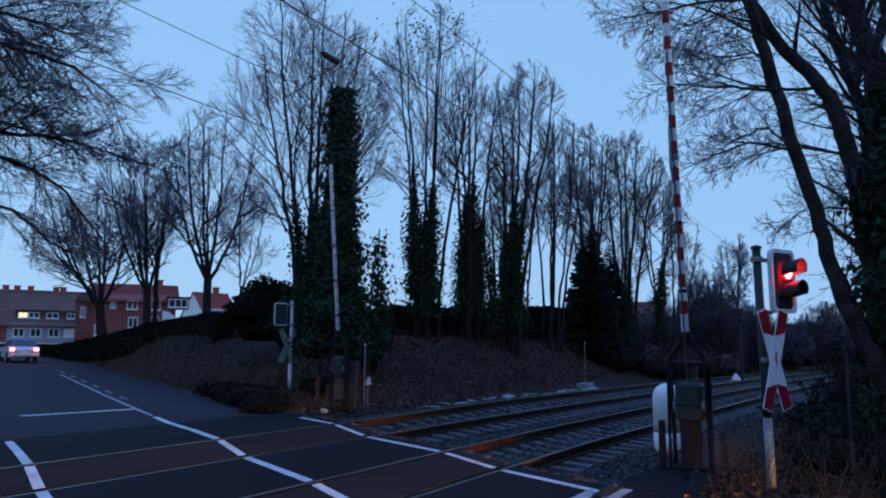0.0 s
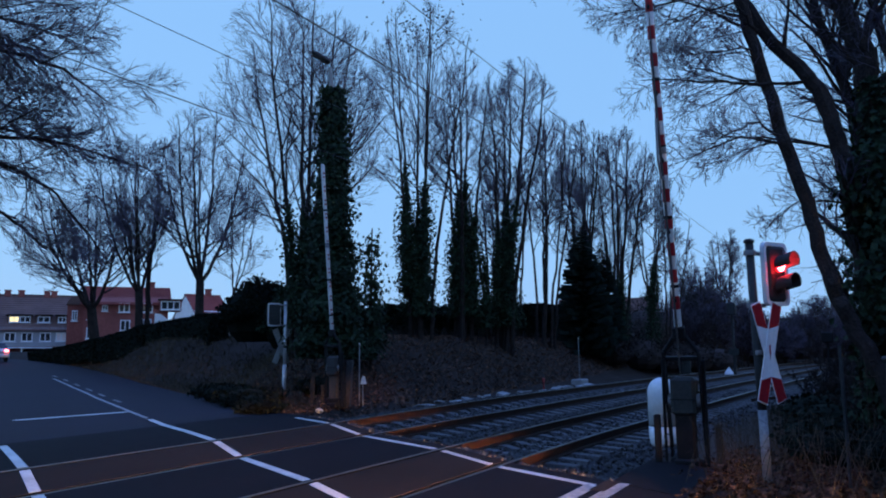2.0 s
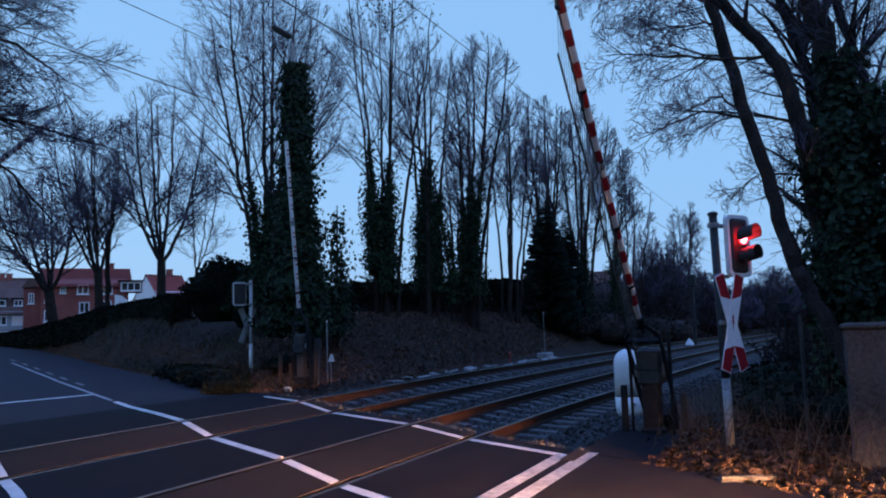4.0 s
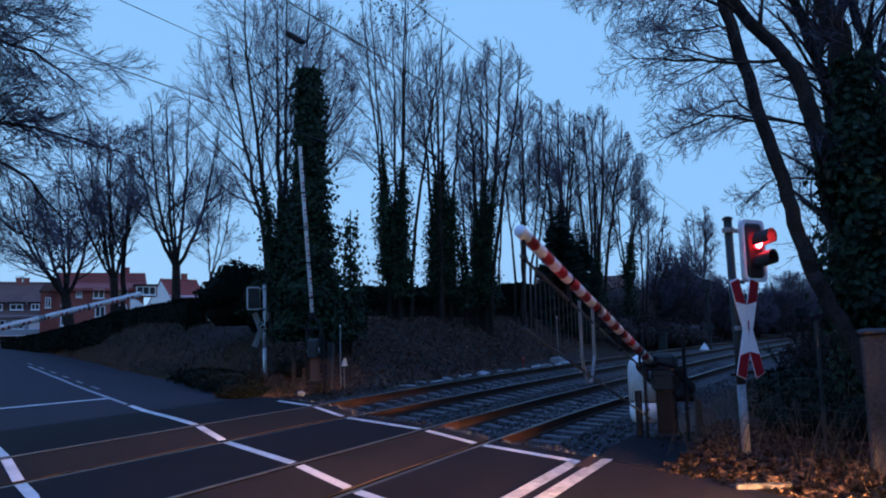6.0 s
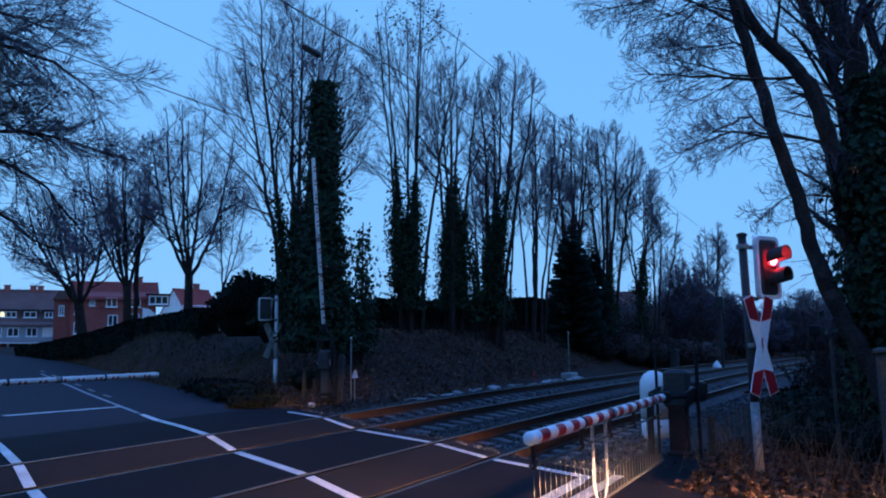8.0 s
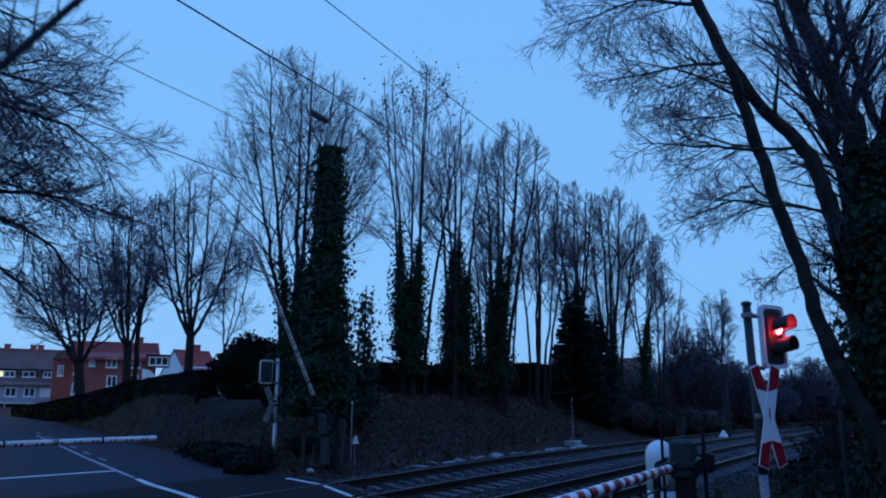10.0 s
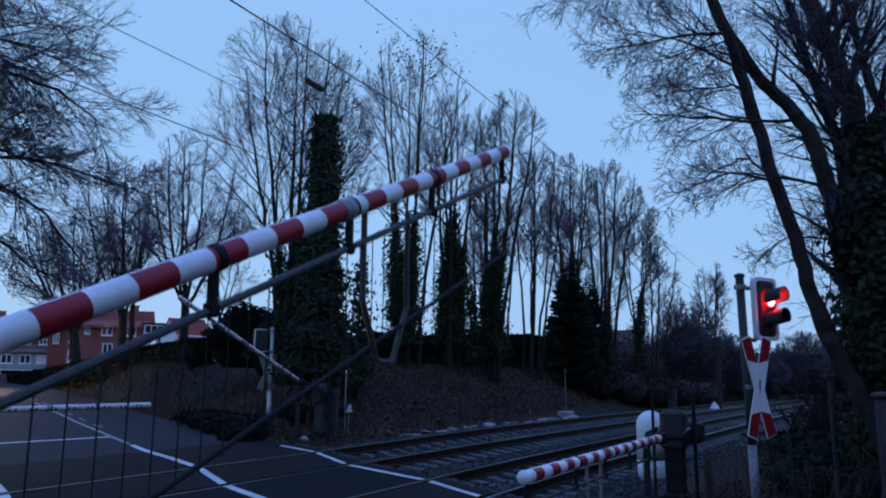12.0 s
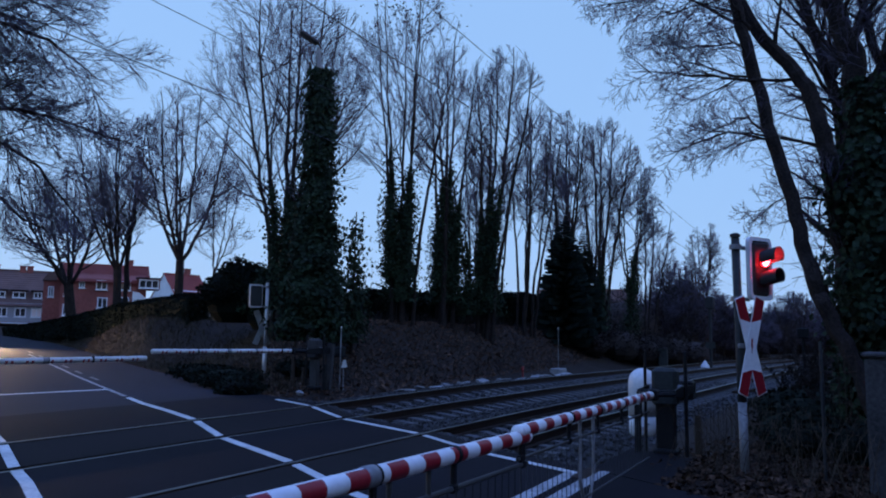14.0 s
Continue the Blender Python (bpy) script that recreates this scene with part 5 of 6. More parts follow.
    part("ivy", ivy_coat(rng, [(14.3, -0.5, 0.0), (14.45, -0.6, 3.0), (14.6, -0.75, 6.2)], 0.75, 0.30, 6000, 0.06), M_IVY, g, "dense dark ivy leaves")
    part("ivy", ivy_coat(rng, [(13.7, -0.85, 0.4), (13.7, -0.75, 1.8), (13.8, -0.70, 3.4), (14.0, -0.75, 4.9)], 0.62, 0.5, 9000, 0.06), M_IVY, g, "dense dark ivy leaves")
    part("ivy", ivy_coat(rng, [(13.6, -1.6, 0.0), (13.8, -1.7, 2.5), (14.2, -1.5, 5.4)], 1.0, 0.6, 6500, 0.065), M_IVY, g, "dense dark ivy leaves")

    g = thing("bare_tree", Matrix(), "many-limbed leafless tree behind the ivy tree", "tree", "overhanging trees")
    out = (Shape(), Shape())
    for pts, r0, r1, kids, ln in (
            (((16.0, -0.75, -0.2), (15.98, -0.81, 3.55), (16.0, -0.46, 5.77), (16.0, 0.01, 7.44), (16.0, 0.32, 8.92), (16.0, 0.7, 11.0)), 0.15, 0.05, 40, 1.9),
            (((15.97, -0.85, 1.2), (15.96, -1.13, 2.49), (15.95, -1.28, 5.63), (15.98, -0.95, 7.34), (15.99, -0.68, 8.89), (16.0, -0.5, 10.6)), 0.13, 0.05, 42, 2.0),
            (((16.0, -0.78, 1.8), (16.98, -0.9, 3.67), (17.0, -0.4, 4.86), (17.0, -0.25, 7.02), (17.0, -0.48, 8.92), (17.0, -0.4, 11.0)), 0.12, 0.045, 40, 2.0)):
        bough(out, rng, pts, r0, r1, TANGLE, kids, ln)
    part("trunk", out[0], M_BARK, g, "dark trunk and rising limbs")
    part("crown", out[1], M_HAZY_TWIG, g, "fine leafless twigs")


right_trees()

# dense unseen evergreens behind the fence and walls behind the camera, added to block skylight
for k in range(8):
    leaf_mass("evergreen_bush", (12.5 + k * 4.2, -4.6 - 0.5 * (k % 2), -0.1), (2.6, 1.8, 6.5 + (k % 3)), 1200, 0.22, M_HEDGE, 130 + k, "tall dark evergreens added out of view beyond the fence", "bush", "evergreens beyond the fence")
setting("wall_back", Shape().box((0, -21.0, 5.5), (90, 0.5, 11.4)), M_BRICK, "plain unseen brick wall added behind the camera against sky light", category="wall")
setting("wall_west", Shape().box((-18.0, -5.0, 5.5), (0.5, 32, 11.4)), M_BRICK, "plain unseen brick wall added behind the camera against sky light", category="wall")

# ivy-clad lamp mast
mast_g = thing("street_lamp", pose(20.0, 15.0, gz(20.0, 15.0)), "tall lamp mast wrapped in dark ivy", "street lamp")
zb = gz(20.0, 15.0)
part("mast", Shape().tube([(0, 0, 0), (-0.02, 0.03, 10.0 - zb), (-0.06, 0.08, 11.3 - zb)], [0.16, 0.10, 0.06], 10), M_STEEL, mast_g, "grey lamp mast")
arm_m = Matrix.Translation((-0.25, 0.34, 11.66 - zb)) @ Euler((0, 0, radians(127))).to_matrix().to_4x4() @ pose(0, 0, 0, 0, -30, 0)
part("lamp_head", Shape().box((0, 0, 0), (0.74, 0.26, 0.17), arm_m, bevel=0.06), M_BLACK, mast_g, "dark unlit lamp head")
part("lamp_glass", Shape().box((0.05, 0, -0.085), (0.5, 0.2, 0.03), arm_m, bevel=0.01), M_GREYBOX, mast_g)
rng = random.Random(51)
part("ivy", ivy_coat(rng, [(0.05, 0, 1.0), (0.05, 0, 4.0), (0, 0, 10.5 - zb)], 1.0, 0.42, 17000, 0.07, 0.35), M_IVY, mast_g, "dense dark green ivy leaves")
part("ivy", ivy_coat(rng, [(0.3, -0.5, 0.6), (0.2, -0.3, 3.0), (0.1, -0.2, 6.2)], 0.6, 0.2, 5200, 0.07, 0.6, True), M_IVY, mast_g, "dense dark green ivy leaves")
part("ivy", ivy_coat(rng, [(-0.3, 0.5, 0.6), (-0.25, 0.4, 3.0), (-0.2, 0.3, 5.0)], 0.5, 0.12, 4200, 0.07, 0.6, True), M_IVY, mast_g, "dense dark green ivy leaves")


# clipped hedge along the road, in lengths
hedge = [(26.9, 26.9, 2.05, 1.45), (29.8, 34.8, 1.95, 1.27), (32.6, 42.7, 1.70, 0.90), (35.5, 50.6, 1.40, 0.75), (38.4, 58.5, 1.10, 0.70)]
for k, ((xa, ya, za, ha), (xb, yb, zb_, hb)) in enumerate(zip(hedge, hedge[1:])):
    ln = math.hypot(xb - xa, yb - ya)
    h = (ha + hb) / 2 + 0.5
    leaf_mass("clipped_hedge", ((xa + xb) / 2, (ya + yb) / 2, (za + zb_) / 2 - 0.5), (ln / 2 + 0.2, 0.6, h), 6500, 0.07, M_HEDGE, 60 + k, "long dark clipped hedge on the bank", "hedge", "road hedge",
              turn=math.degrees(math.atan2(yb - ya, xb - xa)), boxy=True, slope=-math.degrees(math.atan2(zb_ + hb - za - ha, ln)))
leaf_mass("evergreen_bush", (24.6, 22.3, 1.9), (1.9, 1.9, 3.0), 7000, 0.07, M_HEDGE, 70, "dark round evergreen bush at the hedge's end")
leaf_mass("evergreen_bush", (24.6, 20.6, 1.6), (1.5, 1.3, 2.9), 5000, 0.07, M_IVY, 71, "dark evergreen bush beside the ivy mast")
climber = thing("ivy_bush", pose(21.75, 14.6, gz(21.75, 14.6)), "loose ivy climbing a dead stem beside the mast", "bush")
part("stem", Shape().tube([(0.1, 0.1, 0), (0.0, 0.0, 2.6), (-0.25, -0.2, 5.0)], [0.06, 0.045, 0.02], 7), M_BARK, climber)
part("ivy", ivy_coat(random.Random(72), [(0.1, 0.1, 0.5), (0, 0, 2.6), (-0.25, -0.2, 5.1)], 0.62, 0.25, 1500, 0.075, 0.5, True), M_IVY, climber, "dark green ivy leaves")
# dark hedge along the crest behind the trees
for k in range(6):
    x0, x1 = 26.0 + k * 4.6, 26.0 + (k + 1) * 4.6
    y0, y1 = 20.5 - k * 0.75, 20.5 - (k + 1) * 0.75
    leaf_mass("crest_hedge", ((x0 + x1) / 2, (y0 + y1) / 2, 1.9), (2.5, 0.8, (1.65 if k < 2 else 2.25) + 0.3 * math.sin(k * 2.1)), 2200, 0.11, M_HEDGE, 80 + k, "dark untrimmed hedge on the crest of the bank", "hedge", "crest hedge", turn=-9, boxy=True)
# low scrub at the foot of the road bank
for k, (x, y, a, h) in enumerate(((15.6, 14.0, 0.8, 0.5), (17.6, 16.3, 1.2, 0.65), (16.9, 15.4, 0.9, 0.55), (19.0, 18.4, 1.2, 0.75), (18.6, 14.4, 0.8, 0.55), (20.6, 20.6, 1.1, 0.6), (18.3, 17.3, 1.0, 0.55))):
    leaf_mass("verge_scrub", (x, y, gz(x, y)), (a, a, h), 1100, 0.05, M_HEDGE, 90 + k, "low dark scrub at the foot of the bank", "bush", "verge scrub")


def spruce(pos, h, w, seed, label):
    rng = random.Random(seed)
    g = thing("spruce", pose(*pos), label, "tree", "conifers")
    part("trunk", Shape().tube([(0, 0, -0.2), (0, 0, h)], [0.16, 0.02], 8), M_BARK, g)
    s = Shape()
    n = 46
    for k in range(n):
        t = k / n
        z = 0.3 + (h - 0.4) * t
        for j in range(16):
            a = rng.uniform(0, 2 * math.pi)
            ln = w * (1 - t) ** 0.6 * rng.uniform(0.75, 1.12) + 0.12
            d = Vector((math.cos(a), math.sin(a), 0))
            side = Vector((-d.y, d.x, 0))
            pts = [Vector((0, 0, z)) + d * ln * u + Vector((0, 0, -0.35 * ln * u + 0.25 * ln * u * u)) for u in (0.1, 0.45, 0.75, 1.0)]
            for p, q, wd in zip(pts, pts[1:], (0.24, 0.2, 0.12)):
                v = [p - side * wd * ln * 0.55, q - side * wd * ln * 0.3, q + side * wd * ln * 0.3, p + side * wd * ln * 0.55]
                droop = Vector((0, 0, -0.12 * ln))
                s.add([tuple(v[0] + droop), tuple(v[1] + droop), tuple(q), tuple(p)], [(0, 1, 2, 3)])
                s.add([tuple(p), tuple(q), tuple(v[2] + droop), tuple(v[3] + droop)], [(0, 1, 2, 3)])
    part("crown", s, M_NEEDLE, g, "dark green drooping boughs")


for k, (x, y, a, h) in enumerate(((48.6, 10.6, 1.5, 2.0), (51.2, 10.4, 1.6, 2.2), (54.0, 9.8, 1.7, 2.2), (47.0, 11.6, 1.6, 2.2), (57.0, 8.8, 1.8, 2.2), (44.0, 12.6, 1.4, 1.6), (51.0, 12.8, 2.0, 1.7))):
    leaf_mass("bank_shrub", (x, y, gz(x, y)), (a, a, h), 1500, 0.08, M_BRUSH, 210 + k, "dark leafless shrub on the bank near the curve", "bush", "bank shrubs")
spruce((42.9, 13.9, gz(42.9, 13.9)), 7.5, 1.9, 101, "dark green spruce in front of the bare trees")
spruce((45.4, 13.4, gz(45.4, 13.4)), 7.2, 1.25, 102, "slim dark conifer beside the spruce")


def thicket(pos, size, n, seed, label, h=3.0):
    rng = random.Random(seed)
    g = thing("bare_thicket", pose(*pos), label, "bush", "bare thickets")
    out = (Shape(), Shape())
    rules = ((5, 0.10, 0.05, 6, 0.2, 30, 0.5, 0.012), (4, 0.12, 0.06, 6, 0.15, 35, 0.5, 0.010), (3, 0.14, 0.05, 5, 0.1, 38, 0.55, 0.009), (2, 0.15, 0.04, 0, 0, 0, 0, 0))
    for k in range(n):
        x, y = rng.uniform(-1, 1) * size[0], rng.uniform(-1, 1) * size[1]
        grow(out, rng, (x, y, -0.2), (rng.gauss(0, 0.15), rng.gauss(0, 0.15), 1), h * rng.uniform(0.7, 1.1), 0.035, 0, rules)
    tagged(part("stem_clump", out[0], M_BRUSH, g), kind="stuff")
    tagged(part("crown", out[1], M_BRUSH, g), kind="stuff")
    return g


for k, (x, y, a, h) in enumerate(((63.4, 10.6, 3.1, 7.2), (61, 14.5, 4.0, 5.4), (68, 12.0, 4.0, 6.0), (76, 10.0, 4.5, 5.2), (72, 17, 5, 6.0), (86, 6.5, 5.0, 5.4), (95, 2.5, 5.0, 5.6), (104, -3.0, 6.0, 6.5), (110, 6, 6, 6.5), (90, 15, 6, 5.0), (112, -11.0, 6, 7.0))):
    leaf_mass("bare_thicket", (x, y, 0.0), (a, a, h), 2600, 0.10, M_BRUSH, 140 + k, "dense brown leafless thicket along the far curve", "bush", "far thickets")
thick = thicket((60.0, 12.2, 0.6), (3.0, 2.5), 22, 111, "dense leafless thicket beside the curve", 3.6)
copy_thing(thick, pose(66.0, 9.5, 0.4, 0, 0, 70))
copy_thing(thick, pose(74.0, 5.5, 0.2, 0, 0, 160))
copy_thing(thick, pose(84.0, 9.0, 0.2, 0, 0, 200))
copy_thing(thick, pose(82.0, 2.0, 0.0, 0, 0, 20))
copy_thing(thick, pose(96.0, -3.5, 0.0, 0, 0, 290))
copy_thing(thick, pose(88.0, -8.5, 0.0, 0, 0, 120))
poplar = tree("bare_tree", (89.0, 12.9, 0.4), (-0.7, -0.9, 9.9, 2.6, 4.9), 5, 112, "distant tall slim leafless trees", fork=5.0, limbs=8, fine=2.0, group="distant trees")
copy_thing(poplar, pose(112.0, 22.0, 0.4, 0, 0, 80))
for k, (x, y, r, h) in enumerate(((63.1, 10.6, 3.4, 7.7), (61.6, 12.6, 2.2, 5.4), (66.0, 8.2, 2.4, 5.4), (80.2, 3.0, 2.9, 6.2), (86.0, 0.2, 3.0, 5.0), (72.0, 6.0, 2.6, 3.6))):
    tree("bare_thicket", (x, y, 0.2), (0, 0, h * 0.52, r, h * 0.52), 9, 150 + k, "rounded brown leafless thicket beside the curve", fork=1.2, girth=0.05, limbs=12, kids=(4, 5, 6), fine=2.1, spread=38, group="far thickets", category="bush")
low = thicket((24.5, 0.2, -0.05), (3.5, 0.8), 10, 113, "low leafless brambles beside the near track", 1.3)
copy_thing(low, pose(16.6, 0.3, -0.05, 0, 0, 180))
copy_thing(low, pose(32.5, -0.6, -0.05, 0, 0, 10))

for k, (x, y, a, h) in enumerate(((12.3, 0.35, 0.7, 0.6), (13.4, 0.5, 0.8, 0.75), (14.8, 0.4, 1.0, 0.9), (16.6, 0.5, 1.2, 0.9), (12.0, -0.5, 0.8, 0.8), (11.3, -1.3, 0.7, 0.9), (18.8, 0.0, 1.3, 1.0))):
    leaf_mass("bramble_bush", (x, y, gz(x, y)), (a, a, h), 900, 0.045, M_HEDGE, 170 + k, "low dark bramble bush beside the near track", "bush", "brambles by the fence")

# fallen leaves, brambles and dry grass
rng = random.Random(121)


def leaf_litter(name, n, spot, size, material, label, curl=0.5):
    s = Shape()
    for k in range(n):
        x, y = spot()
        p = Vector((x, y, ground_z(x, y) + rng.uniform(0.0, 0.06)))
        nrm = Vector((rng.gauss(0, curl), rng.gauss(0, curl), 1)).normalized()
        e = nrm.cross(Vector((rng.gauss(0, 1), rng.gauss(0, 1), 0.1))).normalized()
        f = nrm.cross(e)
        q = size * rng.uniform(0.5, 1.4)
        c = nrm * q * rng.uniform(0.1, 0.6)
        s.add([tuple(p + e * q + c), tuple(p + e * q * 0.3 + f * q * 0.65), tuple(p - e * q * 0.6 + f * q * 0.4 + c), tuple(p - e * q), tuple(p - e * q * 0.6 - f * q * 0.4 + c), tuple(p + e * q * 0.3 - f * q * 0.65)],
              [(0, 1, 2), (0, 2, 3), (0, 3, 4), (0, 4, 5)])
    setting(name, s, material, label, kind="stuff", category="leaves")


def near_spot():
    while True:
        x, y = rng.uniform(7.4, 13.2), rng.uniform(-2.6, 2.2)
        o = offset(x, y)
        if o > 6.75 + 0.3 * rng.random() and (y < 1.9 - 0.18 * max(0, x - 9) or rng.random() < 0.15):
            return x, y


def bank_spot():
    while True:
        x, y = rng.uniform(14, 46), rng.uniform(12.2, 20)
        if offset(x, y) > 7.0 and y - curve(x) > 12.2:
            return x, y


leaf_litter("fallen_leaves", 9000, near_spot, 0.047, M_LITTER, "brown fallen leaves heaped along the verge")
def edge_spot():
    while True:
        y = rng.uniform(12.6, 34)
        o = 6.85 + abs(rng.gauss(0, 0.35))
        return road_x(o, y), y


leaf_litter("verge_leaves", 2600, edge_spot, 0.045, M_BANKLEAF, "brown leaves and grit along the road edge")
leaf_litter("bank_leaves", 15000, bank_spot, 0.06, M_BANKLEAF, "scattered brown leaves on the bank")

stems = Shape()
for k in range(420):
    x, y = near_spot()
    if offset(x, y) < 7.4:
        continue
    a, ln = rng.uniform(0, 6.28), rng.uniform(0.35, 1.0)
    p = Vector((x, y, ground_z(x, y)))
    d = Vector((math.cos(a) * 0.4, math.sin(a) * 0.4, 1))
    stems.tube([p, p + d * ln * 0.5, p + Vector((d.x * ln, d.y * ln, ln * 0.85)), p + Vector((d.x * ln * 1.5, d.y * ln * 1.5, ln * 0.75))], [0.005, 0.004, 0.003, 0.002], 3, False)
bank_stems = Shape()
for k in range(2200):
    x, y = bank_spot()
    a, ln = rng.uniform(0, 6.28), rng.uniform(0.2, 0.75)
    p = Vector((x, y, ground_z(x, y) - 0.02))
    d = Vector((math.cos(a) * 0.5, math.sin(a) * 0.5, 1))
    bank_stems.tube([p, p + d * ln * 0.6, p + Vector((d.x * ln * 1.3, d.y * ln * 1.3, ln * 0.8))], [0.009, 0.007, 0.004], 3, False)
setting("bank_brambles", bank_stems, M_BRUSH, "thin dark bramble stems over the bank", kind="stuff", category="brambles")
setting("bramble_stems", stems, M_STEM, "dry bramble stems along the fence", kind="stuff", category="brambles")

blades = Shape()
for k in range(26000):
    y = rng.uniform(13.2, 56)
    o = 7.0 + abs(rng.gauss(0, 1)) * 2.2
    x = road_x(o, y)
    if y > 60 or x < 12 or (y < 16 and o > 9):
        continue
    p = Vector((x, y, ground_z(x, y) - 0.01))
    a, h, w = rng.uniform(0, 6.28), rng.uniform(0.06, 0.22), rng.uniform(0.008, 0.018) * (1 + y / 40)
    d = Vector((math.cos(a), math.sin(a), 0))
    blades.add([tuple(p - d * w), tuple(p + d * w), tuple(p + Vector((d.y * h * 0.5, -d.x * h * 0.5, h)))], [(0, 1, 2)])
setting("dry_grass", blades, M_GRASS, "dry pale grass on the road bank", kind="stuff", category="grass")
stake = thing("wooden_stake", pose(30.7, 38.8, gz(30.7, 38.8) + 0.1, 0, 1, 0), "pale wooden stake in the road bank", "post")
part("shaft", Shape().box((0, 0, 0.62), (0.10, 0.10, 1.3), bevel=0.015), M_SIGNBACK, stake)
part("cap", Shape().box((0, 0, 1.28), (0.11, 0.11, 0.02), bevel=0.004), M_SIGNBACK, stake)


# ---- houses ----
def window(parent, x, y, z, w, h, kind="dark", bars=1):
    """In a facade whose outside looks along -y."""
    g = part("window", Shape().box((x, y - 0.005, z), (w, 0.05, h)), M_PANE if kind == "dark" else (M_LITPANE if kind == "lit" else M_BLIND), parent, "lit window" if kind == "lit" else "")
    f = Shape()
    t = 0.09
    f.box((x, y - 0.03, z + h / 2), (w + t, 0.09, t)).box((x, y - 0.03, z - h / 2), (w + t, 0.09, t))
    for k in range(bars + 2):
        f.box((x - w / 2 + w * k / (bars + 1), y - 0.03, z), (t, 0.08, h + t * 0.5))
    part("window_frame", f, M_WHITE, g, "white window frame")
    part("window_sill", Shape().box((x, y - 0.08, z - h / 2 - 0.08), (w + 0.25, 0.18, 0.06)), M_WHITE, g)


def roof_rows(parent, w, d, eave, ridge, material, over=0.35, front_only=False):
    """Two pitched slopes with courses of tiles."""
    rise = ridge - eave
    for sgn in (-1, 1):
        n = 16
        line_ = []
        for k in range(n):
            t0, t1 = k / n, (k + 1) / n
            for t, dz in ((t0, -0.06), (t0, 0.05), (t1, 0.0)):
                line_.append((sgn * (d / 2 + over) * (1 - t), eave + rise * t - 0.25 * (1 - t) + dz))
        x = w / 2 + over
        s = Shape()
        s.v = [(e, a, b) for a, b in line_ for e in (-x, x)]
        s.f = [(2 * k, 2 * k + 1, 2 * k + 3, 2 * k + 2) if sgn < 0 else (2 * k + 1, 2 * k, 2 * k + 2, 2 * k + 3) for k in range(len(line_) - 1)]
        part("roof", s, material, parent, "pitched tiled roof")
    part("roof_ridge", Shape().tube([(-w / 2 - over, 0, ridge), (w / 2 + over, 0, ridge)], 0.13, 8), material, parent)


def house_body(parent, w, d, eave, ridge, material, label=""):
    s = Shape()
    out = [(-d / 2, 0), (d / 2, 0), (d / 2, eave), (0, ridge - 0.12), (-d / 2, eave)]
    vs = [(x, a, b) for x in (-w / 2, w / 2) for a, b in out]
    s.add(vs, [(0, 1, 2, 3, 4), (9, 8, 7, 6, 5)] + [(i + 5, (i + 1) % 5 + 5, (i + 1) % 5, i) for i in range(5)])
    return part("wall", s, material, parent, label)


def chimney(parent, x, y, z):
    part("chimney", Shape().box((x, y, z), (0.6, 0.6, 1.3), bevel=0.03).box((x, y, z + 0.68), (0.7, 0.7, 0.08)), M_BRICK, parent, "brick chimney")


def dormer(parent, x, y, z, w, h, d, material, kind="dark", bars=2):
    part("dormer", Shape().box((x, y + d / 2, z), (w + 0.35, d, h + 0.3), bevel=0.02), material, parent, "dormer with a flat roof")
    part("dormer_roof", Shape().box((x, y + d / 2 - 0.1, z + h / 2 + 0.2), (w + 0.6, d + 0.3, 0.1), bevel=0.02), M_IRON, parent)
    window(parent, x, y - 0.01, z, w, h, kind, bars)


def row_house():
    g = thing("row_house", pose(46.2, 82.7, 0.9, 0, 0, -31.8), "grey plastered terrace with a brown roof and a lit window", "house", "houses along the road")
    house_body(g, 20, 9, 3.5, 7.2, M_BRICK, "red brick wall")
    roof_rows(g, 20, 9, 3.5, 7.2, M_ROOFDARK)
    part("plaster_front", Shape().box((6.35, -4.53, 2.55), (6.7, 0.08, 1.95), bevel=0.01), M_PLASTER, g, "grey plastered front")
    y = -4.57
    for x, kind in ((8.8, "blind"), (7.3, "dark"), (5.61, "dark"), (4.06, "dark"), (1.6, "dark"), (-1.0, "dark"), (-4.0, "dark"), (-7.0, "dark")):
        window(g, x, y, 2.57, 0.95, 0.85, kind)
    for x, w, kind in ((8.84, 0.7, "dark"), (7.1, 1.1, "dark"), (5.35, 0.9, "dark"), (4.35, 0.85, "lit"), (1.0, 1.1, "dark"), (-3.0, 1.1, "dark")):
        dormer(g, x, -3.9, 4.42, w, 0.55, 2.2, M_ROOFDARK, kind, 1)
    part("porch_roof", Shape().box((5.0, -5.0, 1.45), (8.0, 1.1, 0.12), bevel=0.02), M_WHITE, g, "white porch roof")
    for x in (1.2, 3.2, 5.2, 7.2, 8.9):
        part("porch_post", Shape().box((x, -5.4, 0.7), (0.12, 0.12, 1.45)), M_WHITE, g)
    part("garage_door", Shape().box((6.3, -4.53, 0.7), (2.4, 0.06, 1.2)), M_IRON, g)
    for x in (2.5, 3.6, 4.9, 7.4, 8.1):
        chimney(g, x, 0, 7.05)


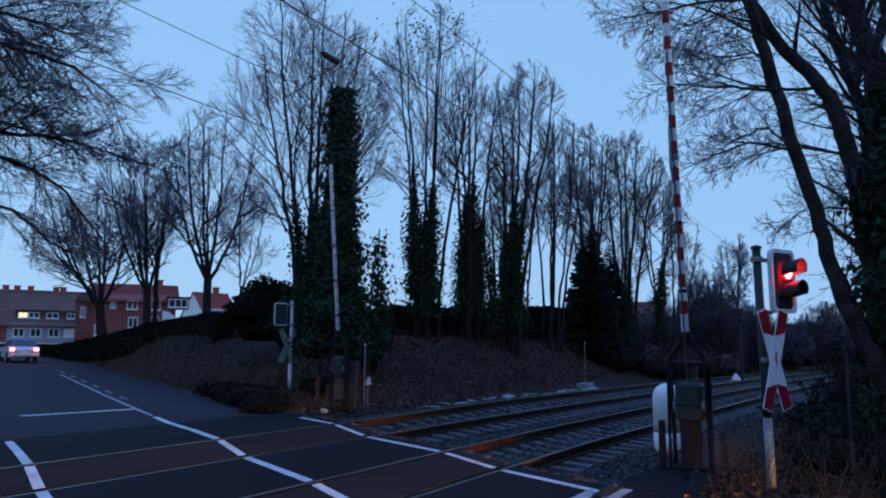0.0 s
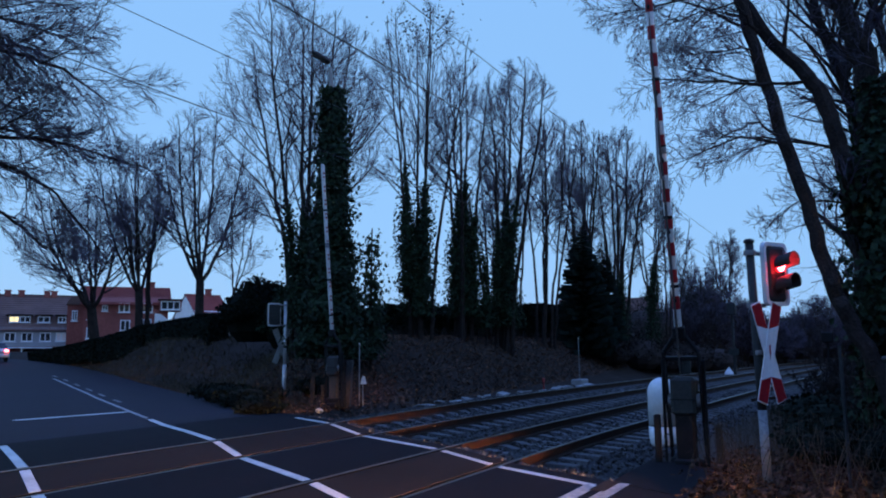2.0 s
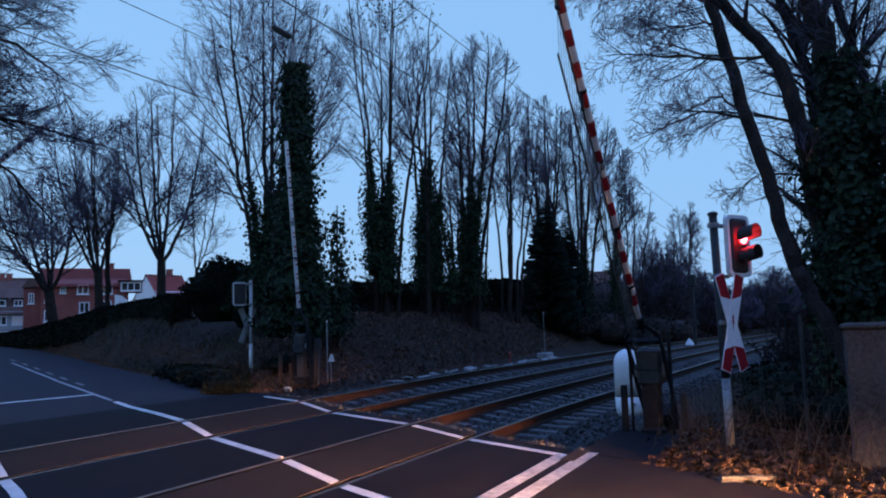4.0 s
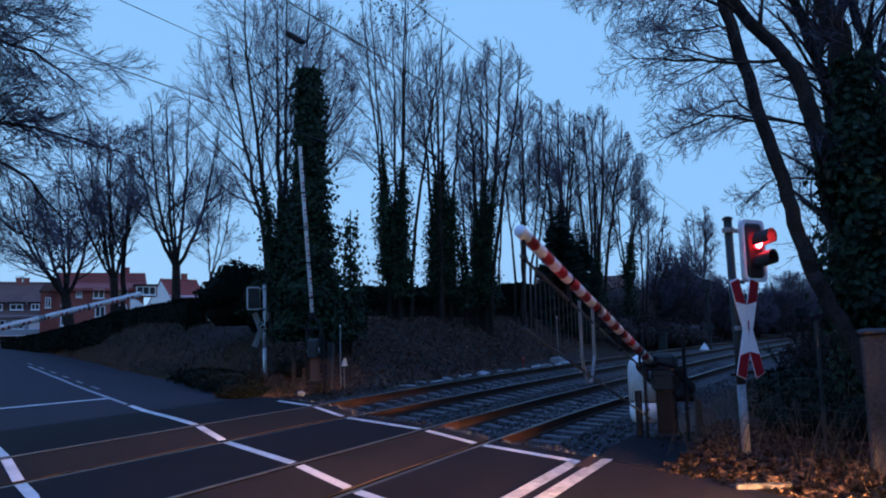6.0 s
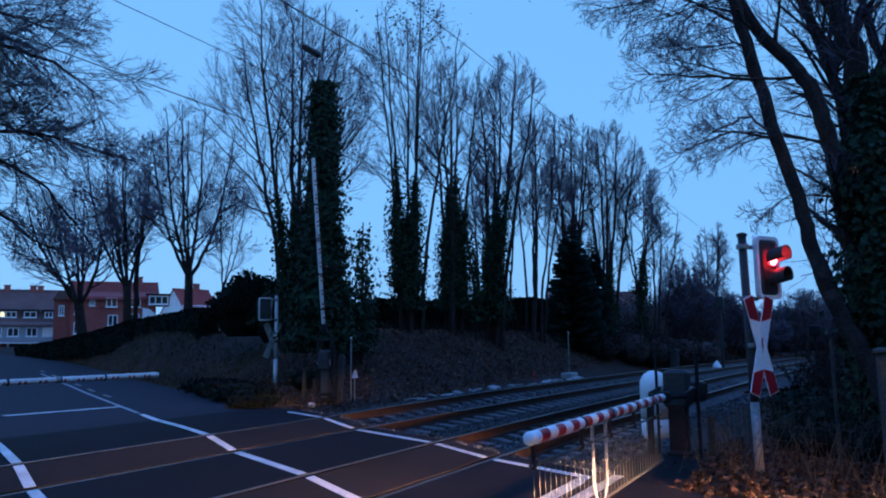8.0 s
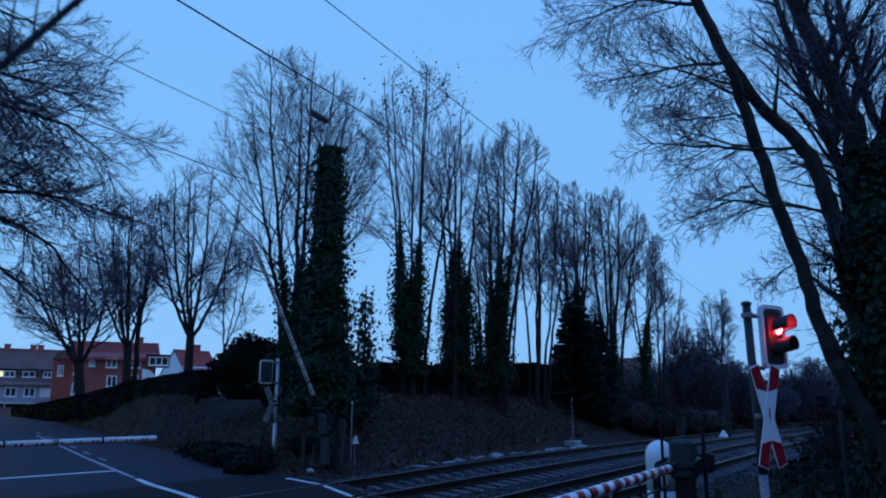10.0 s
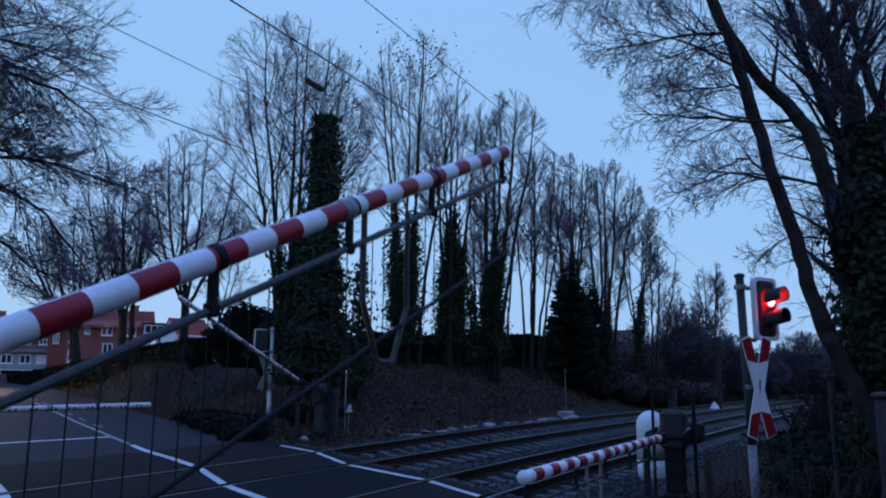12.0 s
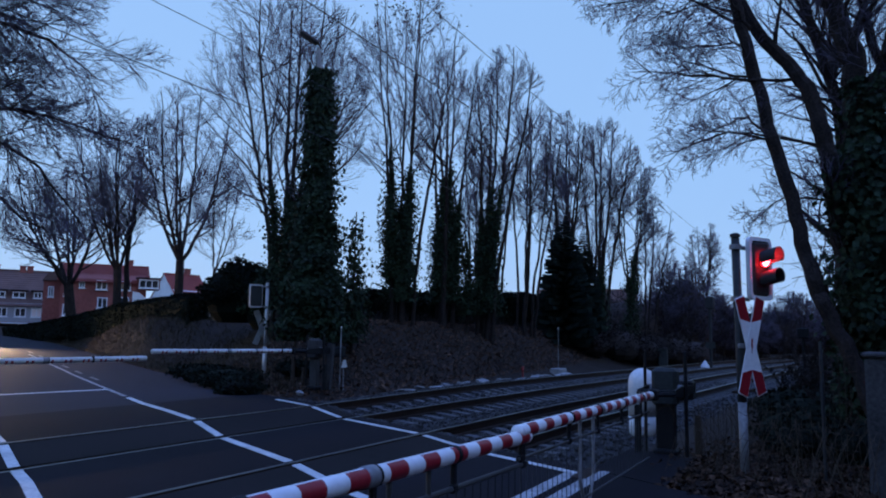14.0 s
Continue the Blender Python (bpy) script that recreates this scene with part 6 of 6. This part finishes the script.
def brick_house():
    g = thing("brick_house", pose(52.31, 65.33, 1.0, 0, 0, -38.6), "red brick house with red tiled roof and white dormer", "house", "houses along the road")
    house_body(g, 7.5, 9, 5.6, 7.3, M_BRICK, "red brick wall")
    roof_rows(g, 7.5, 9, 5.6, 7.3, M_ROOF)
    for x, z, w, h in ((-0.25, 5.05, 0.9, 0.8), (1.85, 5.05, 0.9, 0.8), (-0.1, 3.35, 0.8, 0.95), (1.85, 3.45, 0.75, 0.95), (-3.2, 4.4, 0.4, 0.9), (-1.95, 5.0, 0.4, 0.5), (-3.2, 2.6, 0.45, 1.0)):
        window(g, x, -4.5, z, w, h, "dark", 1)
    dormer(g, 3.95, -4.9, 5.3, 1.7, 0.75, 2.4, M_BRICK, "dark", 2)
    part("white_gable", Shape().prism([(2.5, 2.2), (3.7, 2.2), (3.7, 3.9), (3.1, 4.4), (2.5, 4.5)], -5.6, -5.4), M_WHITE, g, "white gable of a lean-to")
    chimney(g, 2.3, 0.6, 7.3)
    part("side_wing", Shape().box((-4.5, 0.6, 2.6), (1.5, 8.0, 5.6), bevel=0.02), M_BRICK, g, "brick side wing")
    part("wing_roof", Shape().prism([(-5.4, 5.35), (-3.8, 5.35), (-3.8, 6.4), (-4.9, 6.1)], -3.6, 4.6), M_ROOFDARK, g, "brown tiled wing roof")
    window(g, -4.6, -3.4, 4.3, 0.4, 0.9)
    g3 = thing("gabled_house", pose(68.2, 71.3, 1.0, 0, 0, -15), "house with white gable and red tiled roof", "house", "houses along the road")
    house_body(g3, 4.6, 8.5, 3.9, 7.75, M_WHITE, "white plastered wall")
    roof_rows(g3, 4.6, 8.5, 3.9, 7.75, M_ROOF, 0.12)
    window(g3, 1.0, -4.25, 2.6, 1.2, 1.2)
    chimney(g3, 1.0, 0.5, 7.9)


row_house()
brick_house()
shed = thing("distant_house", pose(74.0, 21.5, 0.9, 0, 0, -75), "distant pale house seen between the trees", "house")
house_body(shed, 9, 8, 3.6, 5.6, M_PLASTER, "pale wall")
roof_rows(shed, 9, 8, 3.6, 5.6, M_ROOFDARK)
window(shed, 1.5, -4.0, 2.2, 1.2, 1.2)


# ---- cars ----
def car(name, paint, label, tail=True):
    g = thing(name, Matrix(), label, "car")
    out = [(-2.1, 0.32), (-2.15, 0.75), (-1.95, 0.98), (-1.2, 1.02), (-0.75, 0.98), (0.9, 0.98), (1.9, 0.90), (2.12, 0.72), (2.1, 0.32)]
    s = Shape()
    n = len(out)
    for y, k in ((-0.84, 0.0), (-0.88, 1.0), (0.88, 1.0), (0.84, 0.0)):
        for x, z in out:
            s.v.append((x * (0.985 + 0.015 * k), y, 0.32 + (z - 0.32) * (0.985 + 0.015 * k)))
    s.f = [tuple(range(n)), tuple(range(4 * n - 1, 3 * n - 1, -1))] + [(r * n + (i + 1) % n, r * n + i, (r + 1) * n + i, (r + 1) * n + (i + 1) % n) for r in range(3) for i in range(n)]
    part("body", s, paint, g, "car body")
    cab = Shape()
    base = [(-1.95, -0.80), (0.95, -0.80), (0.95, 0.80), (-1.95, 0.80)]
    roof = [(-1.55, -0.62), (0.15, -0.62), (0.15, 0.62), (-1.55, 0.62)]
    cab.add([(x, y, 0.97) for x, y in base] + [(x, y, 1.42) for x, y in roof], [(0, 1, 5, 4), (1, 2, 6, 5), (2, 3, 7, 6), (3, 0, 4, 7)])
    part("windows", cab, M_PANE, g, "dark car glass")
    part("car_roof", Shape().box((-0.7, 0, 1.43), (1.78, 1.30, 0.06), bevel=0.025), paint, g)
    wheel_mesh = Shape().lathe((0, 0, 0), ((0.2, -0.1), (0.30, -0.1), (0.32, -0.06), (0.32, 0.06), (0.30, 0.1), (0.2, 0.1)), 18, pose(0, 0, 0, 90)).mesh("tyre", M_RUBBER)
    rim_mesh = Shape().lathe((0, 0, 0), ((0.2, -0.103), (0.18, -0.09), (0.05, -0.108), (0.05, 0.108), (0.18, 0.09), (0.2, 0.103)), 18, pose(0, 0, 0, 90)).mesh("rim", M_STEEL)
    for x in (-1.3, 1.32):
        for y in (-0.80, 0.80):
            w = new("tyre", wheel_mesh)
            w.parent = g
            w.matrix_basis = pose(x, y, 0.32)
            r = new("rim", rim_mesh)
            r.parent = w
    part("bumper", Shape().box((-2.13, 0, 0.45), (0.16, 1.7, 0.22), bevel=0.05), paint, g)
    part("plate_bar", Shape().box((-2.17, 0, 0.62), (0.02, 0.5, 0.11)), M_WHITE, g, "plain white plate")
    for y in (-0.68, 0.68):
        part("tail_light", Shape().box((-2.12, y, 0.80), (0.10, 0.26, 0.20), bevel=0.03), M_TAIL if tail else M_FADED, g, "glowing red tail light")
    return g


leaving = car("leaving_car", M_CARPAINT, "silver car driving away with red tail lights")
coming = car("coming_car", M_CARDARK, "dark car coming with bright headlights", tail=False)
for y in (-0.62, 0.62):
    part("headlight", Shape().lathe((0, 0, 0), ((0.09, 0), (0.08, 0.02), (0.02, 0.035)), 14, pose(2.10, y, 0.68, 0, 90, 0)), M_HEADFAR, coming, "bright white headlight")
waiting = car("waiting_car", M_CARDARK, "dark car waiting before the crossing, dipped headlights on", tail=False)
PODS = []
for y in (-0.60, 0.60):
    pod = part("headlight", Shape(), M_BLACK, waiting, "hooded dipped headlight")
    # unseen plates added round the bulb to cut the beam above and right
    hood = Shape()
    hood.box((0.16, 0, 0.075), (0.36, 0.26, 0.02)).box((0.31, -0.125, 0.0), (0.66, 0.02, 0.17)).box((0.16, 0.125, 0.0), (0.36, 0.02, 0.17)).box((-0.01, 0, 0.0), (0.02, 0.26, 0.17))
    hood.box((0.335, 0, 0.02), (0.02, 0.25, 0.13))
    part("hood", hood, M_BLACK, pod)
    part("bulb", Shape().box((0.015, 0, -0.046), (0.02, 0.16, 0.02)), M_HEAD, pod, "glowing headlight bulb")
    PODS.append((pod, y))


# extra lamp added on the unseen car, only to light the verge leaves
leaf_fill = part("cornering_light", Shape(), M_BLACK, waiting, "small hooded fill lamp added to light the verge leaves")
leaf_fill.matrix_basis = pose(2.14, -0.74, 0.50, 0, 20.0, -31)
part("hood", Shape().box((0.10, 0, 0.05), (0.22, 0.2, 0.02)).box((0.10, -0.095, 0.0), (0.22, 0.02, 0.11)).box((0.10, 0.095, 0.0), (0.22, 0.02, 0.11)).box((-0.005, 0, 0.0), (0.02, 0.2, 0.11)), M_BLACK, leaf_fill)
part("bulb", Shape().box((0.015, 0, -0.03), (0.02, 0.014, 0.013)), M_HEAD, leaf_fill, "glowing bulb")


# ---- what moves ----
def smooth_table(table, t):
    """Angle at t, by monotone cubic pieces."""
    ts, vs = [a for a, _ in table], [b for _, b in table]
    if t <= ts[0]:
        return vs[0]
    for k in range(len(ts) - 1):
        if t <= ts[k + 1]:
            h = ts[k + 1] - ts[k]
            s = (vs[k + 1] - vs[k]) / h

            def slope(i):
                if i <= 0 or i >= len(ts) - 1:
                    return 0.0
                a = (vs[i] - vs[i - 1]) / (ts[i] - ts[i - 1])
                b = (vs[i + 1] - vs[i]) / (ts[i + 1] - ts[i])
                return 0.0 if a * b <= 0 else 2 * a * b / (a + b)
            u = (t - ts[k]) / h
            m0, m1 = slope(k) * h, slope(k + 1) * h
            return (2 * u ** 3 - 3 * u ** 2 + 1) * vs[k] + (u ** 3 - 2 * u ** 2 + u) * m0 + (-2 * u ** 3 + 3 * u ** 2) * vs[k + 1] + (u ** 3 - u ** 2) * m1
    return vs[-1]


def lane_pose(o, y, back=False):
    a = Vector((road_x(o, y), y, prof(y)))
    b = Vector((road_x(o, y + 0.5), y + 0.5, prof(y + 0.5)))
    d = b - a
    return pose(a.x, a.y, a.z, 0, 0, math.degrees(math.atan2(d.y, d.x)) + (180 if back else 0))


def motions():
    for ob, where, table in MOVERS:
        lo, hi = table[1][0], table[-2][0] if table[-1][1] == table[-2][1] else 14.0
        times = [0.0] + [lo + (hi - lo) * k / 26 for k in range(27)] + [14.0]
        times = sorted(set(round(t, 3) for t in times))
        walk(ob, [(t, where(smooth_table(table, t))) for t in times])
    walk(leaving, [(t, lane_pose(o, y)) for t, o, y in ((0.0, 3.4, 49.0), (0.5, 3.4, 50.0), (1.0, 3.4, 51.6), (1.5, 3.5, 54.0), (2.0, 3.6, 57.0), (2.5, 3.8, 60.5), (3.0, 4.0, 64.5), (4.0, 4.4, 73.0), (6.0, 5.0, 90.0), (8.0, 5.0, 112.0), (14.0, 5.0, 125.0))])
    walk(coming, [(t, lane_pose(2.1, y, True)) for t, y in ((0.0, 125.0), (6.0, 118.0), (8.0, 100.0), (9.5, 80.0), (10.8, 63.0), (12.0, 53.0), (13.0, 47.0), (14.0, 43.5))])
    walk(waiting, [(t, lane_pose(5.1, y)) for t, y in ((0.0, -12.0), (1.0, -9.5), (2.0, -7.0), (3.0, -5.4), (4.0, -4.8), (5.0, -4.7), (14.0, -4.7))])
    # tipping the pods into the road stands in for switching off
    for pod, y in PODS:
        walk(pod, [(t, pose(2.16, y, 0.66, 0, a, 0)) for t, a in ((0.0, 0.5), (9.0, 0.5), (9.2, 20.0), (9.4, 55.0), (9.6, 80.0), (14.0, 80.0))])
    # the added leaf lamp tips down to end its light
    walk(leaf_fill, [(t, pose(2.14, -0.74, 0.50, 0, a, -31)) for t, a in ((0.0, 20.0), (9.0, 20.0), (9.3, 50.0), (9.6, 80.0), (14.0, 80.0))])


motions()
